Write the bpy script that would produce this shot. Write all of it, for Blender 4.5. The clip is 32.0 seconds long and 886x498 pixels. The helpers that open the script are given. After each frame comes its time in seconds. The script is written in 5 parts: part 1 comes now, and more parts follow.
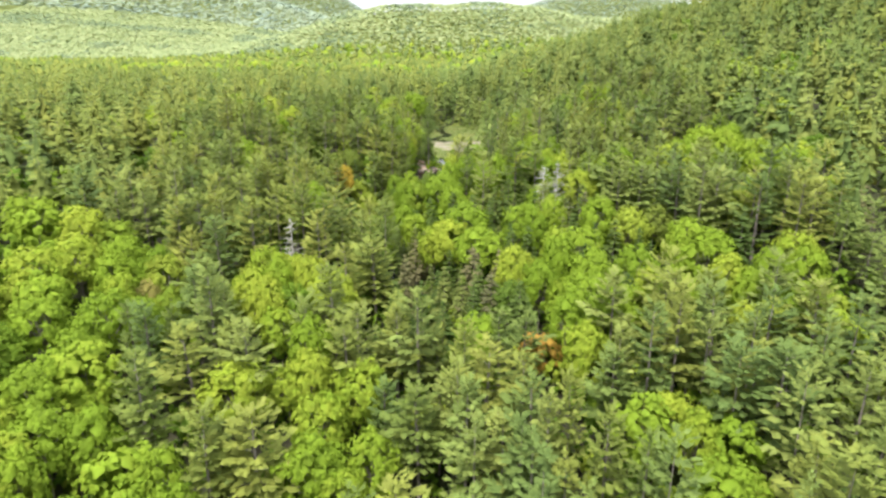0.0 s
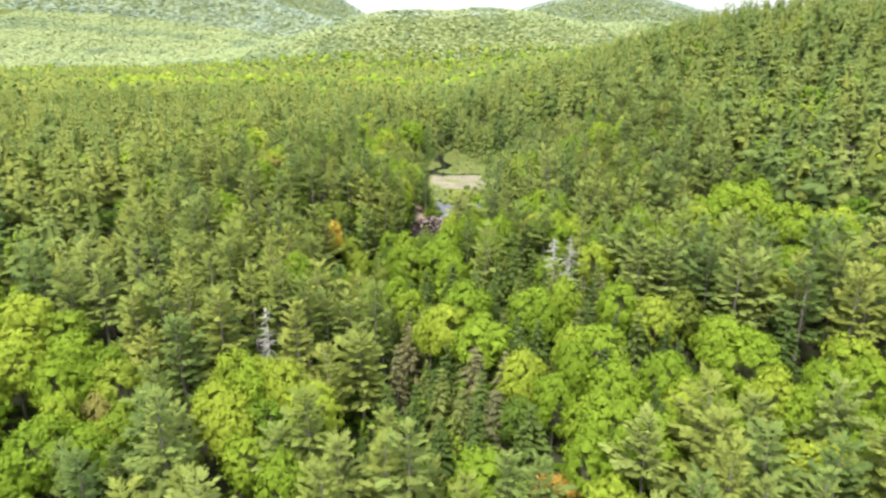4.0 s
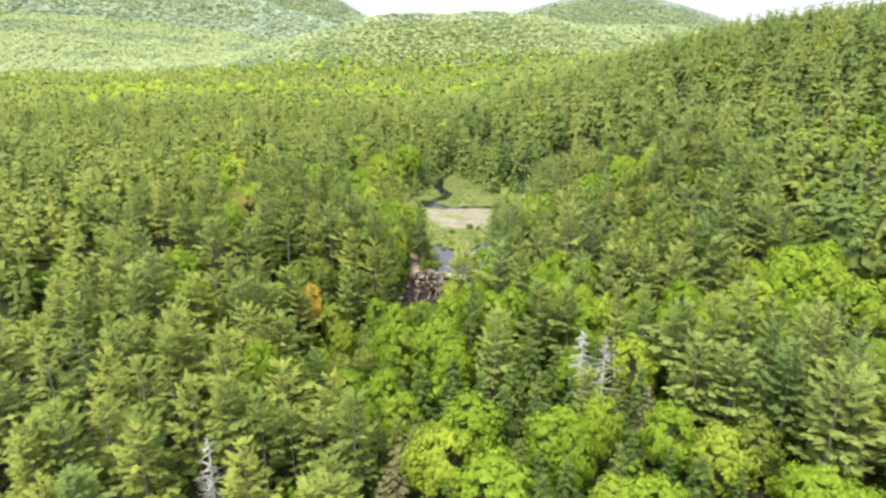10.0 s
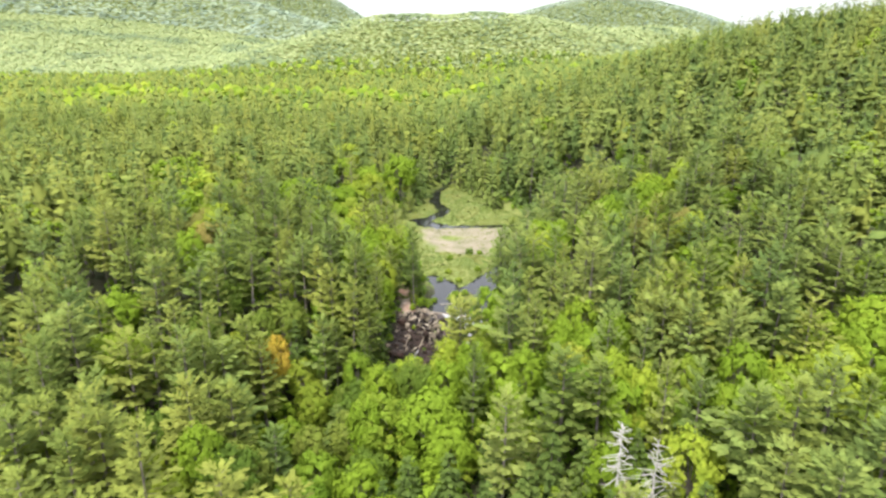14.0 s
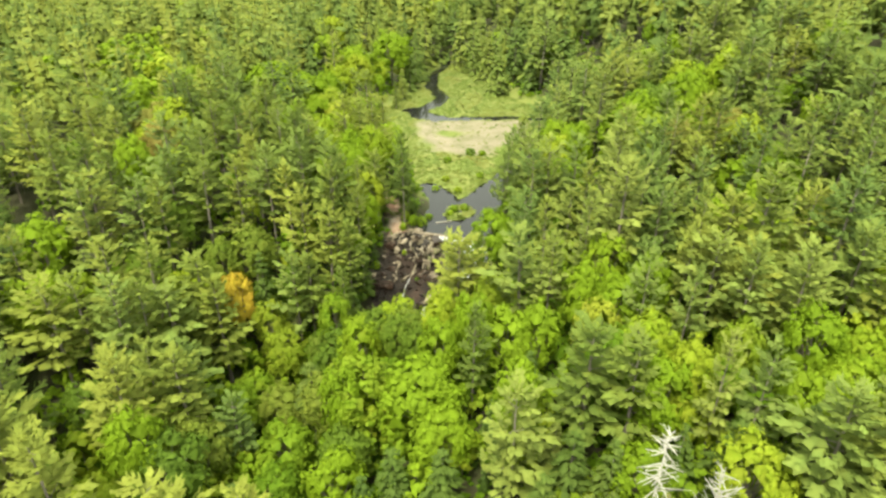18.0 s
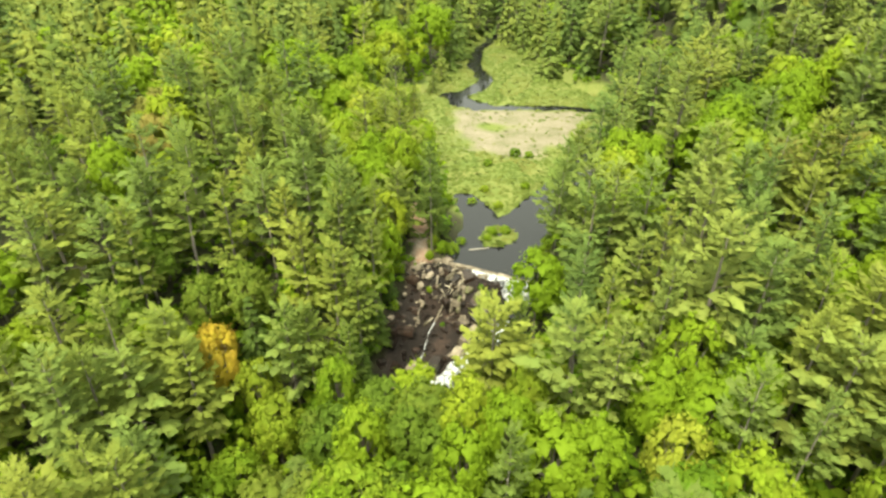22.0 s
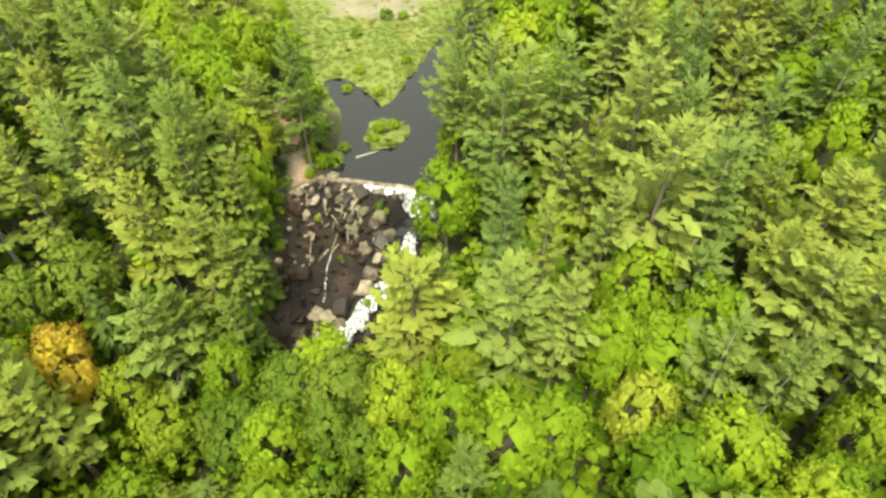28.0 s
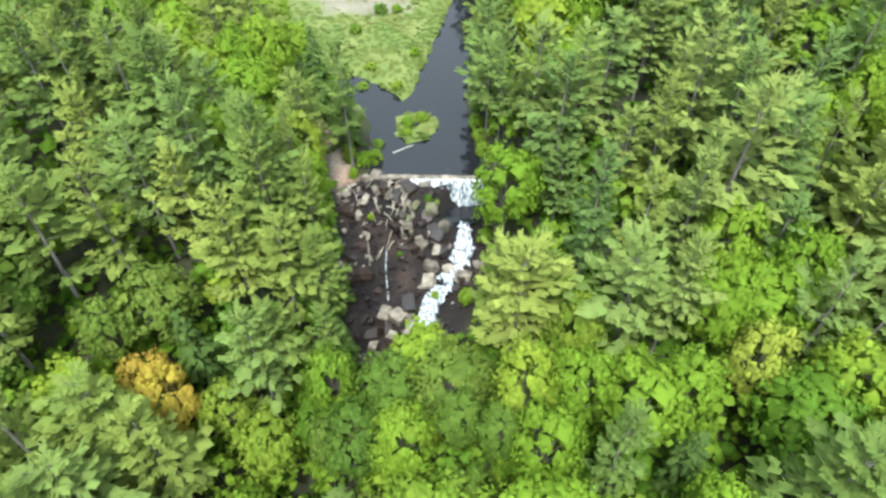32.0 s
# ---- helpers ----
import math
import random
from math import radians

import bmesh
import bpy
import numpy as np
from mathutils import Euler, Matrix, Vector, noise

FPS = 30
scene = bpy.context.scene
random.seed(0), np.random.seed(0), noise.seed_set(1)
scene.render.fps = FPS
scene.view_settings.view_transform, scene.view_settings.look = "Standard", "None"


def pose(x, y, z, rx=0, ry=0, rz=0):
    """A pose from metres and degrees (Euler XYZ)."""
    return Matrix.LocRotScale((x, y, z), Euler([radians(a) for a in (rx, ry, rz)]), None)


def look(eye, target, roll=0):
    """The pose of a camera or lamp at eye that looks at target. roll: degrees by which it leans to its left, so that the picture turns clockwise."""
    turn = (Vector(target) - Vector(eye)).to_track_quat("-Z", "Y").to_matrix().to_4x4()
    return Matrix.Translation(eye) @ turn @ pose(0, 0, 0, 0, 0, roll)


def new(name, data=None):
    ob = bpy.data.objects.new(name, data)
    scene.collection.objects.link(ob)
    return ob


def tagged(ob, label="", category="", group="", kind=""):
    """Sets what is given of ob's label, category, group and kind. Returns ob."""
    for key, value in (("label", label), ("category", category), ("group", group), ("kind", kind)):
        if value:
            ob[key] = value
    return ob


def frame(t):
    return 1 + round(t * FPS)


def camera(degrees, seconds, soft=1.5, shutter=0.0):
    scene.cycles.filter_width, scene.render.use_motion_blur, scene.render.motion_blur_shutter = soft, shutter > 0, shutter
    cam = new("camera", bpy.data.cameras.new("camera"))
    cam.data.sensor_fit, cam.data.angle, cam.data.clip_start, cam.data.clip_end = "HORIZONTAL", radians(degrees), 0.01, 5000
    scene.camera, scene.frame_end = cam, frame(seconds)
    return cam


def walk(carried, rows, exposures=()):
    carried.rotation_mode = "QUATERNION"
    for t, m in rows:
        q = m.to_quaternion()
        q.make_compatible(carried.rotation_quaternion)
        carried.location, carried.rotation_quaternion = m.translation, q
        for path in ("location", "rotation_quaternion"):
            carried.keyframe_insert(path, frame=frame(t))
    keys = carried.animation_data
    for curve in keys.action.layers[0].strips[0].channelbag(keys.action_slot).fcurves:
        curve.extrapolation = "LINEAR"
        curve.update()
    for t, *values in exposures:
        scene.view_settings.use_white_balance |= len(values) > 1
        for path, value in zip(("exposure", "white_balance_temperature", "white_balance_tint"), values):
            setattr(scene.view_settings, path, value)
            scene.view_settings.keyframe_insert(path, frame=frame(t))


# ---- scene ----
cam = camera(70.5, 32.0, soft=2.7)
METRES, EYE, TILT, LEAN, TURN = 180.0, 39.5, -17.0, 0.0, 0.0
ROWS = [
    (0.0, 0.0, 0.0, 0.0, -0.0, 0.0, 0.0),
    (0.5, 0.0003, 0.0125, 0.0132, -0.01, -0.01, -0.01),
    (1.0, 0.0009, 0.025, 0.0262, 0.0, -0.02, 0.0),
    (1.5, 0.0012, 0.0375, 0.0392, -0.0, -0.01, 0.01),
    (2.0, 0.0017, 0.0501, 0.0522, -0.0, -0.02, 0.02),
    (2.5, 0.002, 0.0628, 0.0652, 0.0, -0.02, 0.04),
    (3.0, 0.0024, 0.0754, 0.0782, 0.0, -0.03, 0.04),
    (3.5, 0.0027, 0.0881, 0.091, 0.0, -0.02, 0.05),
    (5.5, 0.0044, 0.1396, 0.1401, 0.08, 0.02, 0.03),
    (6.0, 0.0043, 0.1532, 0.1507, 0.08, 0.02, 0.02),
    (6.5, 0.0046, 0.1672, 0.1594, 0.1, 0.03, 0.01),
    (7.0, 0.0047, 0.1816, 0.1673, 0.11, 0.01, 0.01),
    (7.5, 0.0046, 0.1965, 0.1742, 0.11, 0.02, -0.0),
    (8.0, 0.0048, 0.2117, 0.1803, 0.09, 0.07, -0.02),
    (8.5, 0.0049, 0.2255, 0.1848, 0.09, 0.11, -0.06),
    (9.0, 0.0047, 0.2388, 0.189, 0.07, 0.04, -0.07),
    (9.5, 0.0051, 0.2529, 0.1932, 0.08, 0.04, -0.03),
    (10.0, 0.0053, 0.2686, 0.1975, 0.06, 0.06, -0.02),
    (10.5, 0.0055, 0.2855, 0.2025, 0.03, 0.06, -0.01),
    (11.0, 0.0059, 0.3039, 0.2081, 0.0, 0.08, -0.0),
    (11.5, 0.0063, 0.3231, 0.2141, -0.03, 0.09, -0.03),
    (12.0, 0.0069, 0.3429, 0.2201, -0.05, 0.12, -0.03),
    (12.5, 0.0074, 0.3632, 0.2263, -0.06, 0.14, -0.02),
    (13.0, 0.008, 0.3836, 0.2327, -0.07, 0.16, -0.05),
    (13.5, 0.0086, 0.4038, 0.2386, -0.08, 0.2, -0.05),
    (15.5, 0.0113, 0.4786, 0.2608, -0.15, -0.22, -0.06),
    (16.0, 0.0119, 0.4954, 0.2656, -0.15, -3.32, -0.1),
    (16.5, 0.0126, 0.512, 0.2709, -0.13, -5.62, -0.12),
    (17.0, 0.0132, 0.5285, 0.2757, -0.1, -7.57, -0.12),
    (17.5, 0.0139, 0.5445, 0.2808, -0.09, -9.42, -0.11),
    (18.0, 0.0144, 0.5607, 0.2855, -0.07, -11.29, -0.1),
    (18.5, 0.0146, 0.5768, 0.2904, -0.08, -13.31, -0.13),
    (19.0, 0.0151, 0.5931, 0.296, -0.07, -15.06, -0.14),
    (19.5, 0.0155, 0.6092, 0.3009, -0.07, -15.0, -0.12),
    (20.0, 0.0164, 0.6262, 0.306, -0.04, -14.97, -0.1),
    (20.5, 0.0166, 0.6441, 0.3111, -0.08, -14.87, -0.12),
    (21.0, 0.0168, 0.6624, 0.3167, 0.83, -14.82, -0.47),
    (21.5, 0.0171, 0.6811, 0.3226, 3.47, -14.81, -1.35),
    (22.0, 0.0181, 0.6997, 0.3283, 3.95, -14.76, -1.47),
    (22.5, 0.0184, 0.718, 0.3338, -1.76, -14.75, 0.45),
    (23.0, 0.0173, 0.7355, 0.3393, -7.04, -14.9, 2.15),
    (23.5, 0.0172, 0.7507, 0.3429, -7.89, -16.43, 2.37),
    (24.0, 0.0184, 0.7645, 0.3477, -8.07, -28.29, 2.44),
    (24.5, 0.0202, 0.7759, 0.3527, -8.19, -29.46, 2.58),
    (25.0, 0.021, 0.7844, 0.355, -8.35, -29.49, 2.6),
    (25.5, 0.0212, 0.791, 0.3569, -8.5, -29.57, 2.65),
    (27.5, 0.0146, 0.8034, 0.3608, -8.86, -29.88, 2.72),
    (28.0, 0.0102, 0.8046, 0.3611, -9.08, -30.0, 2.77),
    (28.5, 0.003, 0.8062, 0.3617, -9.28, -30.11, 2.84),
    (29.0, -0.0066, 0.8079, 0.3622, -9.46, -30.19, 2.94),
    (29.5, -0.0182, 0.8099, 0.3627, -9.58, -30.26, 2.97),
    (30.0, -0.0312, 0.812, 0.3635, -9.72, -30.35, 2.95),
    (30.5, -0.0444, 0.8144, 0.3639, -9.77, -30.4, 2.99),
    (31.0, -0.0576, 0.8166, 0.3642, -9.89, -30.43, 3.05),
    (31.5, -0.0699, 0.8186, 0.3645, -15.44, -30.88, 4.82),
    (32.0, -0.0821, 0.8207, 0.3652, -17.49, -31.11, 5.42),
]
walk(cam, [(t, pose(0, 0, EYE, TILT, LEAN, TURN) @ pose(METRES * x, METRES * y, METRES * z, 90 + pitch, roll, yaw)) for t, x, y, z, yaw, pitch, roll in ROWS],
     [(0.0, 1.09, 6200, 16), (13.5, 1.09, 6200, 16), (17.0, 1.16, 7600, -5), (28.5, 1.16, 7600, -5), (30.5, 1.14, 5700, 1), (32.0, 1.12, 5500, 3)])


# ---- world, sun, exposure ----
SUN_ELEV, SUN_TURN = 63.0, 205.0     # degrees: height of the sun, compass turn (0 ahead, clockwise)
world = bpy.data.worlds.new("sky")
scene.world = world
world.use_nodes = True
wn, wl = world.node_tree.nodes, world.node_tree.links
wn.clear()
w_out = wn.new("ShaderNodeOutputWorld")
w_bg = wn.new("ShaderNodeBackground")
w_sky = wn.new("ShaderNodeTexSky")
w_sky.sky_type, w_sky.sun_disc = "NISHITA", False
w_sky.sun_elevation, w_sky.sun_rotation = radians(SUN_ELEV), radians(SUN_TURN)
w_sky.air_density, w_sky.dust_density, w_sky.ozone_density = 1.0, 4.0, 1.0
w_mix = wn.new("ShaderNodeMixRGB")            # a thin bright cloud deck over the clear sky
w_mix.inputs[0].default_value = 0.8
w_bg.inputs[1].default_value = 0.102
# the cloud is thinnest overhead, so the zenith is brighter than the horizon
w_dir, w_sep, w_lift = wn.new("ShaderNodeTexCoord"), wn.new("ShaderNodeSeparateXYZ"), wn.new("ShaderNodeMapRange")
w_lift.inputs["From Min"].default_value, w_lift.inputs["From Max"].default_value = 0.0, 1.0
w_lift.inputs["To Min"].default_value, w_lift.inputs["To Max"].default_value = 0.6, 1.6
w_deck = wn.new("ShaderNodeVectorMath")
w_deck.operation = "SCALE"
w_deck.inputs[0].default_value = (9.6, 10.0, 9.8)
wl.new(w_dir.outputs["Generated"], w_sep.inputs[0])
wl.new(w_sep.outputs["Z"], w_lift.inputs["Value"])
wl.new(w_lift.outputs[0], w_deck.inputs["Scale"])
wl.new(w_deck.outputs[0], w_mix.inputs[2])
wl.new(w_sky.outputs[0], w_mix.inputs[1])
wl.new(w_mix.outputs[0], w_bg.inputs[0])
wl.new(w_bg.outputs[0], w_out.inputs[0])

sun = new("sun", bpy.data.lights.new("sun", "SUN"))
sun.data.energy, sun.data.angle, sun.data.color = 2.9, radians(14), (1.0, 0.95, 0.84)
_e, _a = radians(SUN_ELEV), radians(SUN_TURN)
sun.matrix_world = look((0, 0, 300), (-math.sin(_a) * math.cos(_e), -math.cos(_a) * math.cos(_e), 300 - math.sin(_e)))


# ---- materials ----
def material(name):
    m = bpy.data.materials.new(name)
    m.use_nodes = True
    m.node_tree.nodes.clear()
    n, l = m.node_tree.nodes, m.node_tree.links
    out = n.new("ShaderNodeOutputMaterial")
    return m, n, l, out


def ramp(n, stops):
    r = n.new("ShaderNodeValToRGB")
    r.color_ramp.elements[0].position, r.color_ramp.elements[0].color = stops[0][0], (*stops[0][1], 1)
    r.color_ramp.elements[1].position, r.color_ramp.elements[1].color = stops[-1][0], (*stops[-1][1], 1)
    for p, c in stops[1:-1]:
        r.color_ramp.elements.new(p).color = (*c, 1)
    return r


def math_node(n, l, op, a, b=0.0):
    m = n.new("ShaderNodeMath")
    m.operation = op
    for i, v in enumerate((a, b)):
        if isinstance(v, (int, float)):
            m.inputs[i].default_value = v
        else:
            l.new(v, m.inputs[i])
    return m.outputs[0]


def foliage(name, stops, through_light=0.3, gloss=0.7, spread=0.18):
    """Leaves: colour differs from tree to tree, from spray to spray and over metres."""
    m, n, l, out = material(name)
    info, att, geo = n.new("ShaderNodeObjectInfo"), n.new("ShaderNodeAttribute"), n.new("ShaderNodeNewGeometry")
    att.attribute_name = "tint"
    tree = math_node(n, l, "FRACT", math_node(n, l, "ADD", info.outputs["Random"], att.outputs["Fac"]))
    tex = n.new("ShaderNodeTexNoise")
    tex.inputs["Scale"].default_value = 0.7
    l.new(geo.outputs["Position"], tex.inputs["Vector"])
    fac = math_node(n, l, "ADD", math_node(n, l, "MULTIPLY", tree, 0.75),
                    math_node(n, l, "MULTIPLY", math_node(n, l, "SUBTRACT", tex.outputs[0], 0.35), 0.65))
    r = ramp(n, stops)
    l.new(fac, r.inputs[0])
    value = math_node(n, l, "ADD", 1.0 - spread, math_node(n, l, "MULTIPLY", geo.outputs["Random Per Island"], 2 * spread))
    # brighter at the tips, darker inside: new growth, plus crown shade painted in
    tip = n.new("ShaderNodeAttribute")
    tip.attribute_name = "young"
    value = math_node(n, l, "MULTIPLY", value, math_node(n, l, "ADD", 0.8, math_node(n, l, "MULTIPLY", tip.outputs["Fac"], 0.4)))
    hsv = n.new("ShaderNodeHueSaturation")
    l.new(value, hsv.inputs["Value"])
    l.new(r.outputs[0], hsv.inputs["Color"])
    p, tr, mix = n.new("ShaderNodeBsdfPrincipled"), n.new("ShaderNodeBsdfTranslucent"), n.new("ShaderNodeMixShader")
    p.inputs["Roughness"].default_value = gloss
    p.inputs["Specular IOR Level"].default_value = 0.12
    l.new(hsv.outputs[0], p.inputs["Base Color"])
    l.new(hsv.outputs[0], tr.inputs["Color"])
    mix.inputs[0].default_value = through_light
    l.new(p.outputs[0], mix.inputs[1])
    l.new(tr.outputs[0], mix.inputs[2])
    l.new(mix.outputs[0], out.inputs[0])
    return m


def rough(name, stops, scale=3.0, roughness=0.9, bump=0.4, stretch=(1, 1, 1), second=9.0):
    """Bark, rock, soil: two scales of noise, with relief."""
    m, n, l, out = material(name)
    geo, mp = n.new("ShaderNodeNewGeometry"), n.new("ShaderNodeMapping")
    mp.inputs["Scale"].default_value = stretch
    l.new(geo.outputs["Position"], mp.inputs[0])
    a, b = n.new("ShaderNodeTexNoise"), n.new("ShaderNodeTexNoise")
    a.inputs["Scale"].default_value, b.inputs["Scale"].default_value = scale, scale * second
    a.inputs["Detail"].default_value = 6
    l.new(mp.outputs[0], a.inputs[0])
    l.new(mp.outputs[0], b.inputs[0])
    info = n.new("ShaderNodeObjectInfo")
    s = math_node(n, l, "ADD", math_node(n, l, "MULTIPLY", a.outputs[0], 0.7), math_node(n, l, "MULTIPLY", b.outputs[0], 0.3))
    s = math_node(n, l, "ADD", s, math_node(n, l, "MULTIPLY", math_node(n, l, "SUBTRACT", info.outputs["Random"], 0.5), 0.25))
    r = ramp(n, stops)
    l.new(s, r.inputs[0])
    bm_ = n.new("ShaderNodeBump")
    bm_.inputs["Strength"].default_value = bump
    bm_.inputs["Distance"].default_value = 0.1
    l.new(b.outputs[0], bm_.inputs["Height"])
    p = n.new("ShaderNodeBsdfPrincipled")
    p.inputs["Roughness"].default_value = roughness
    l.new(r.outputs[0], p.inputs["Base Color"])
    l.new(bm_.outputs[0], p.inputs["Normal"])
    l.new(p.outputs[0], out.inputs[0])
    return m


PINE = foliage("pine_needles", [(0.1, (0.090, 0.138, 0.033)), (0.45, (0.134, 0.184, 0.041)), (0.9, (0.196, 0.231, 0.050))], 0.2, spread=0.06)
WARM_PINE = foliage("olive_pine_needles", [(0.1, (0.100, 0.143, 0.028)), (0.45, (0.148, 0.186, 0.034)), (0.9, (0.212, 0.236, 0.043))], 0.2, spread=0.06)
HEMLOCK = foliage("hemlock_needles", [(0.15, (0.055, 0.092, 0.018)), (0.5, (0.084, 0.124, 0.024)), (0.85, (0.132, 0.158, 0.036))], 0.2, spread=0.1)
LIME = foliage("maple_leaves", [(0.05, (0.150, 0.237, 0.016)), (0.5, (0.20, 0.295, 0.022)), (0.95, (0.29, 0.345, 0.034))], 0.35)
GREEN = foliage("oak_leaves", [(0.1, (0.09, 0.17, 0.013)), (0.5, (0.15, 0.235, 0.018)), (0.9, (0.23, 0.28, 0.03))], 0.32)
OLIVE_LEAF = foliage("olive_oak_leaves", [(0.1, (0.072, 0.122, 0.014)), (0.5, (0.107, 0.165, 0.02)), (0.9, (0.165, 0.20, 0.032))], 0.28)
YELLOW = foliage("yellow_green_leaves", [(0.1, (0.21, 0.285, 0.028)), (0.5, (0.27, 0.335, 0.036)), (0.9, (0.335, 0.365, 0.05))], 0.35)
GOLD = foliage("turning_leaves", [(0.1, (0.30, 0.33, 0.03)), (0.45, (0.44, 0.34, 0.04)), (0.9, (0.42, 0.25, 0.05))], 0.3)
RUST = foliage("bronze_new_leaves", [(0.1, (0.17, 0.18, 0.04)), (0.5, (0.22, 0.205, 0.05)), (0.9, (0.27, 0.22, 0.06))], 0.25)
DRY = foliage("brown_needles", [(0.1, (0.095, 0.10, 0.04)), (0.9, (0.155, 0.145, 0.062))], 0.1)
UNDER = foliage("undergrowth_leaves", [(0.1, (0.09, 0.17, 0.012)), (0.5, (0.14, 0.25, 0.016)), (0.9, (0.22, 0.31, 0.022))], 0.35)
SEDGE = foliage("sedge_blades", [(0.1, (0.115, 0.16, 0.03)), (0.5, (0.145, 0.18, 0.036)), (0.9, (0.195, 0.205, 0.052))], 0.25, spread=0.06)
BARK = rough("bark", [(0.3, (0.10, 0.085, 0.07)), (0.7, (0.24, 0.21, 0.18))], 2.0, stretch=(3, 3, 0.6))
PALE = rough("weathered_wood", [(0.3, (0.33, 0.30, 0.26)), (0.7, (0.62, 0.58, 0.52))], 2.0, stretch=(3, 3, 0.6))

DEAD_WOOD = rough("grey_dead_wood", [(0.3, (0.28, 0.265, 0.24)), (0.7, (0.52, 0.50, 0.46))], 2.0, stretch=(3, 3, 0.6))


# ---- shape of the land ----
def smooth(v, a, b):
    u = np.clip((v - a) / (b - a), 0, 1)
    return u * u * (3 - 2 * u)


def hump(x, y, cx, cy, sx, sy, h, turn=0.0):
    c, s = math.cos(radians(turn)), math.sin(radians(turn))
    u, v = (x - cx) * c + (y - cy) * s, -(x - cx) * s + (y - cy) * c
    return h * np.exp(-0.5 * ((u / sx) ** 2 + (v / sy) ** 2))


def waves(x, y, size, seed):
    """Soft uneven ground, about -1 to 1, from a few crossed waves."""
    r = np.random.RandomState(seed)
    s = np.zeros(np.shape(x))
    for k in range(7):
        a, p, f = r.uniform(0, 6.3), r.uniform(0, 6.3), r.uniform(0.6, 2.2) / size * 2
        s = s + np.sin((x * math.cos(a) + y * math.sin(a)) * f + p)
    return s / 3.5


def inside(x, y, poly):
    """Distance to a closed outline, positive inside."""
    x, y = np.asarray(x, float), np.asarray(y, float)
    d, odd = np.full(x.shape, 1e9), np.zeros(x.shape, bool)
    for (ax, ay), (bx, by) in zip(poly, poly[1:] + poly[:1]):
        ex, ey = bx - ax, by - ay
        u = np.clip(((x - ax) * ex + (y - ay) * ey) / (ex * ex + ey * ey), 0, 1)
        d = np.minimum(d, np.hypot(x - ax - u * ex, y - ay - u * ey))
        if ay != by:
            odd ^= ((ay > y) != (by > y)) & (x < ex * (y - ay) / ey + ax)
    return np.where(odd, d, -d)


def from_line(x, y, line):
    x, y = np.asarray(x, float), np.asarray(y, float)
    d = np.full(x.shape, 1e9)
    for (ax, ay), (bx, by) in zip(line, line[1:]):
        ex, ey = bx - ax, by - ay
        u = np.clip(((x - ax) * ex + (y - ay) * ey) / (ex * ex + ey * ey), 0, 1)
        d = np.minimum(d, np.hypot(x - ax - u * ex, y - ay - u * ey))
    return d


POOL = [(-2.5, 229.5), (0.5, 241), (0.2, 247), (-3, 255.5), (1, 255), (4.9, 249), (5.9, 245.2), (8.5, 247), (11.6, 253), (19, 265),
        (24.7, 275), (31, 284), (33, 280), (28, 268), (21.4, 254), (15.5, 242), (13, 231), (12.5, 223.5), (0, 226.2)]
ISLET = [(4.2, 242), (2.8, 238), (3.6, 234.4), (6.5, 234.6), (9.6, 236.8), (10.2, 240), (7, 242.4)]
MARSH = [(-4, 253), (-6, 266), (-13, 282), (-23, 299), (-20, 311), (-9, 346), (-6, 372), (0, 392), (10, 392), (15, 378), (21, 362),
         (30, 331), (42, 318), (44, 306), (33, 298), (30, 284), (27, 270), (20, 262), (12, 252), (6, 244), (2, 248)]
REEDS = [(-7, 308), (5, 309), (27, 308.5), (31, 302), (24, 283), (12, 274), (0, 278), (-5, 287)]
GORGE = [(-13, 203), (-11, 215), (-9, 227), (-2, 231), (14, 226), (11, 214), (4, 207), (-3, 198), (-10, 196)]
CREEK = [(5, 412), (4, 388), (-1.3, 373), (-1.7, 352), (2.6, 336), (-2.5, 323), (-7, 320.5), (-5.5, 313), (0, 311)]
DITCH = [(-1, 312.5), (5, 310), (25, 311.5), (42, 308)]
PATH = [(-10.5, 248), (-8.8, 241.5), (-7.4, 234), (-7.2, 228), (-7.6, 221)]
BROOK = [(7.5, 221.5), (7.2, 218), (6.2, 215.6), (2.5, 212.8), (0, 210.4), (-2.6, 207.6), (-5, 205.2), (-7.8, 201), (-11, 197), (-16, 193), (-22, 189),
         (-22, 178), (-14, 160), (-9, 130), (-6, 100), (-4, 40)]


def hills(x, y):
    h = hump(x, y, 235, 405, 108, 130, 47) + hump(x, y, 310, 720, 140, 200, 38)
    h = h + hump(x, y, 40, 1370, 240, 150, 108) + hump(x, y, 500, 1640, 190, 200, 96) + hump(x, y, -200, 1450, 120, 150, 22)
    h = h + hump(x, y, -1700, 3000, 620, 700, 420) + hump(x, y, -760, 2500, 420, 330, 130) + hump(x, y, 960, 3900, 640, 400, 345)
    h = h + hump(x, y, -800, 1750, 450, 260, 45) + hump(x, y, -1000, 3900, 420, 400, 420)
    return h


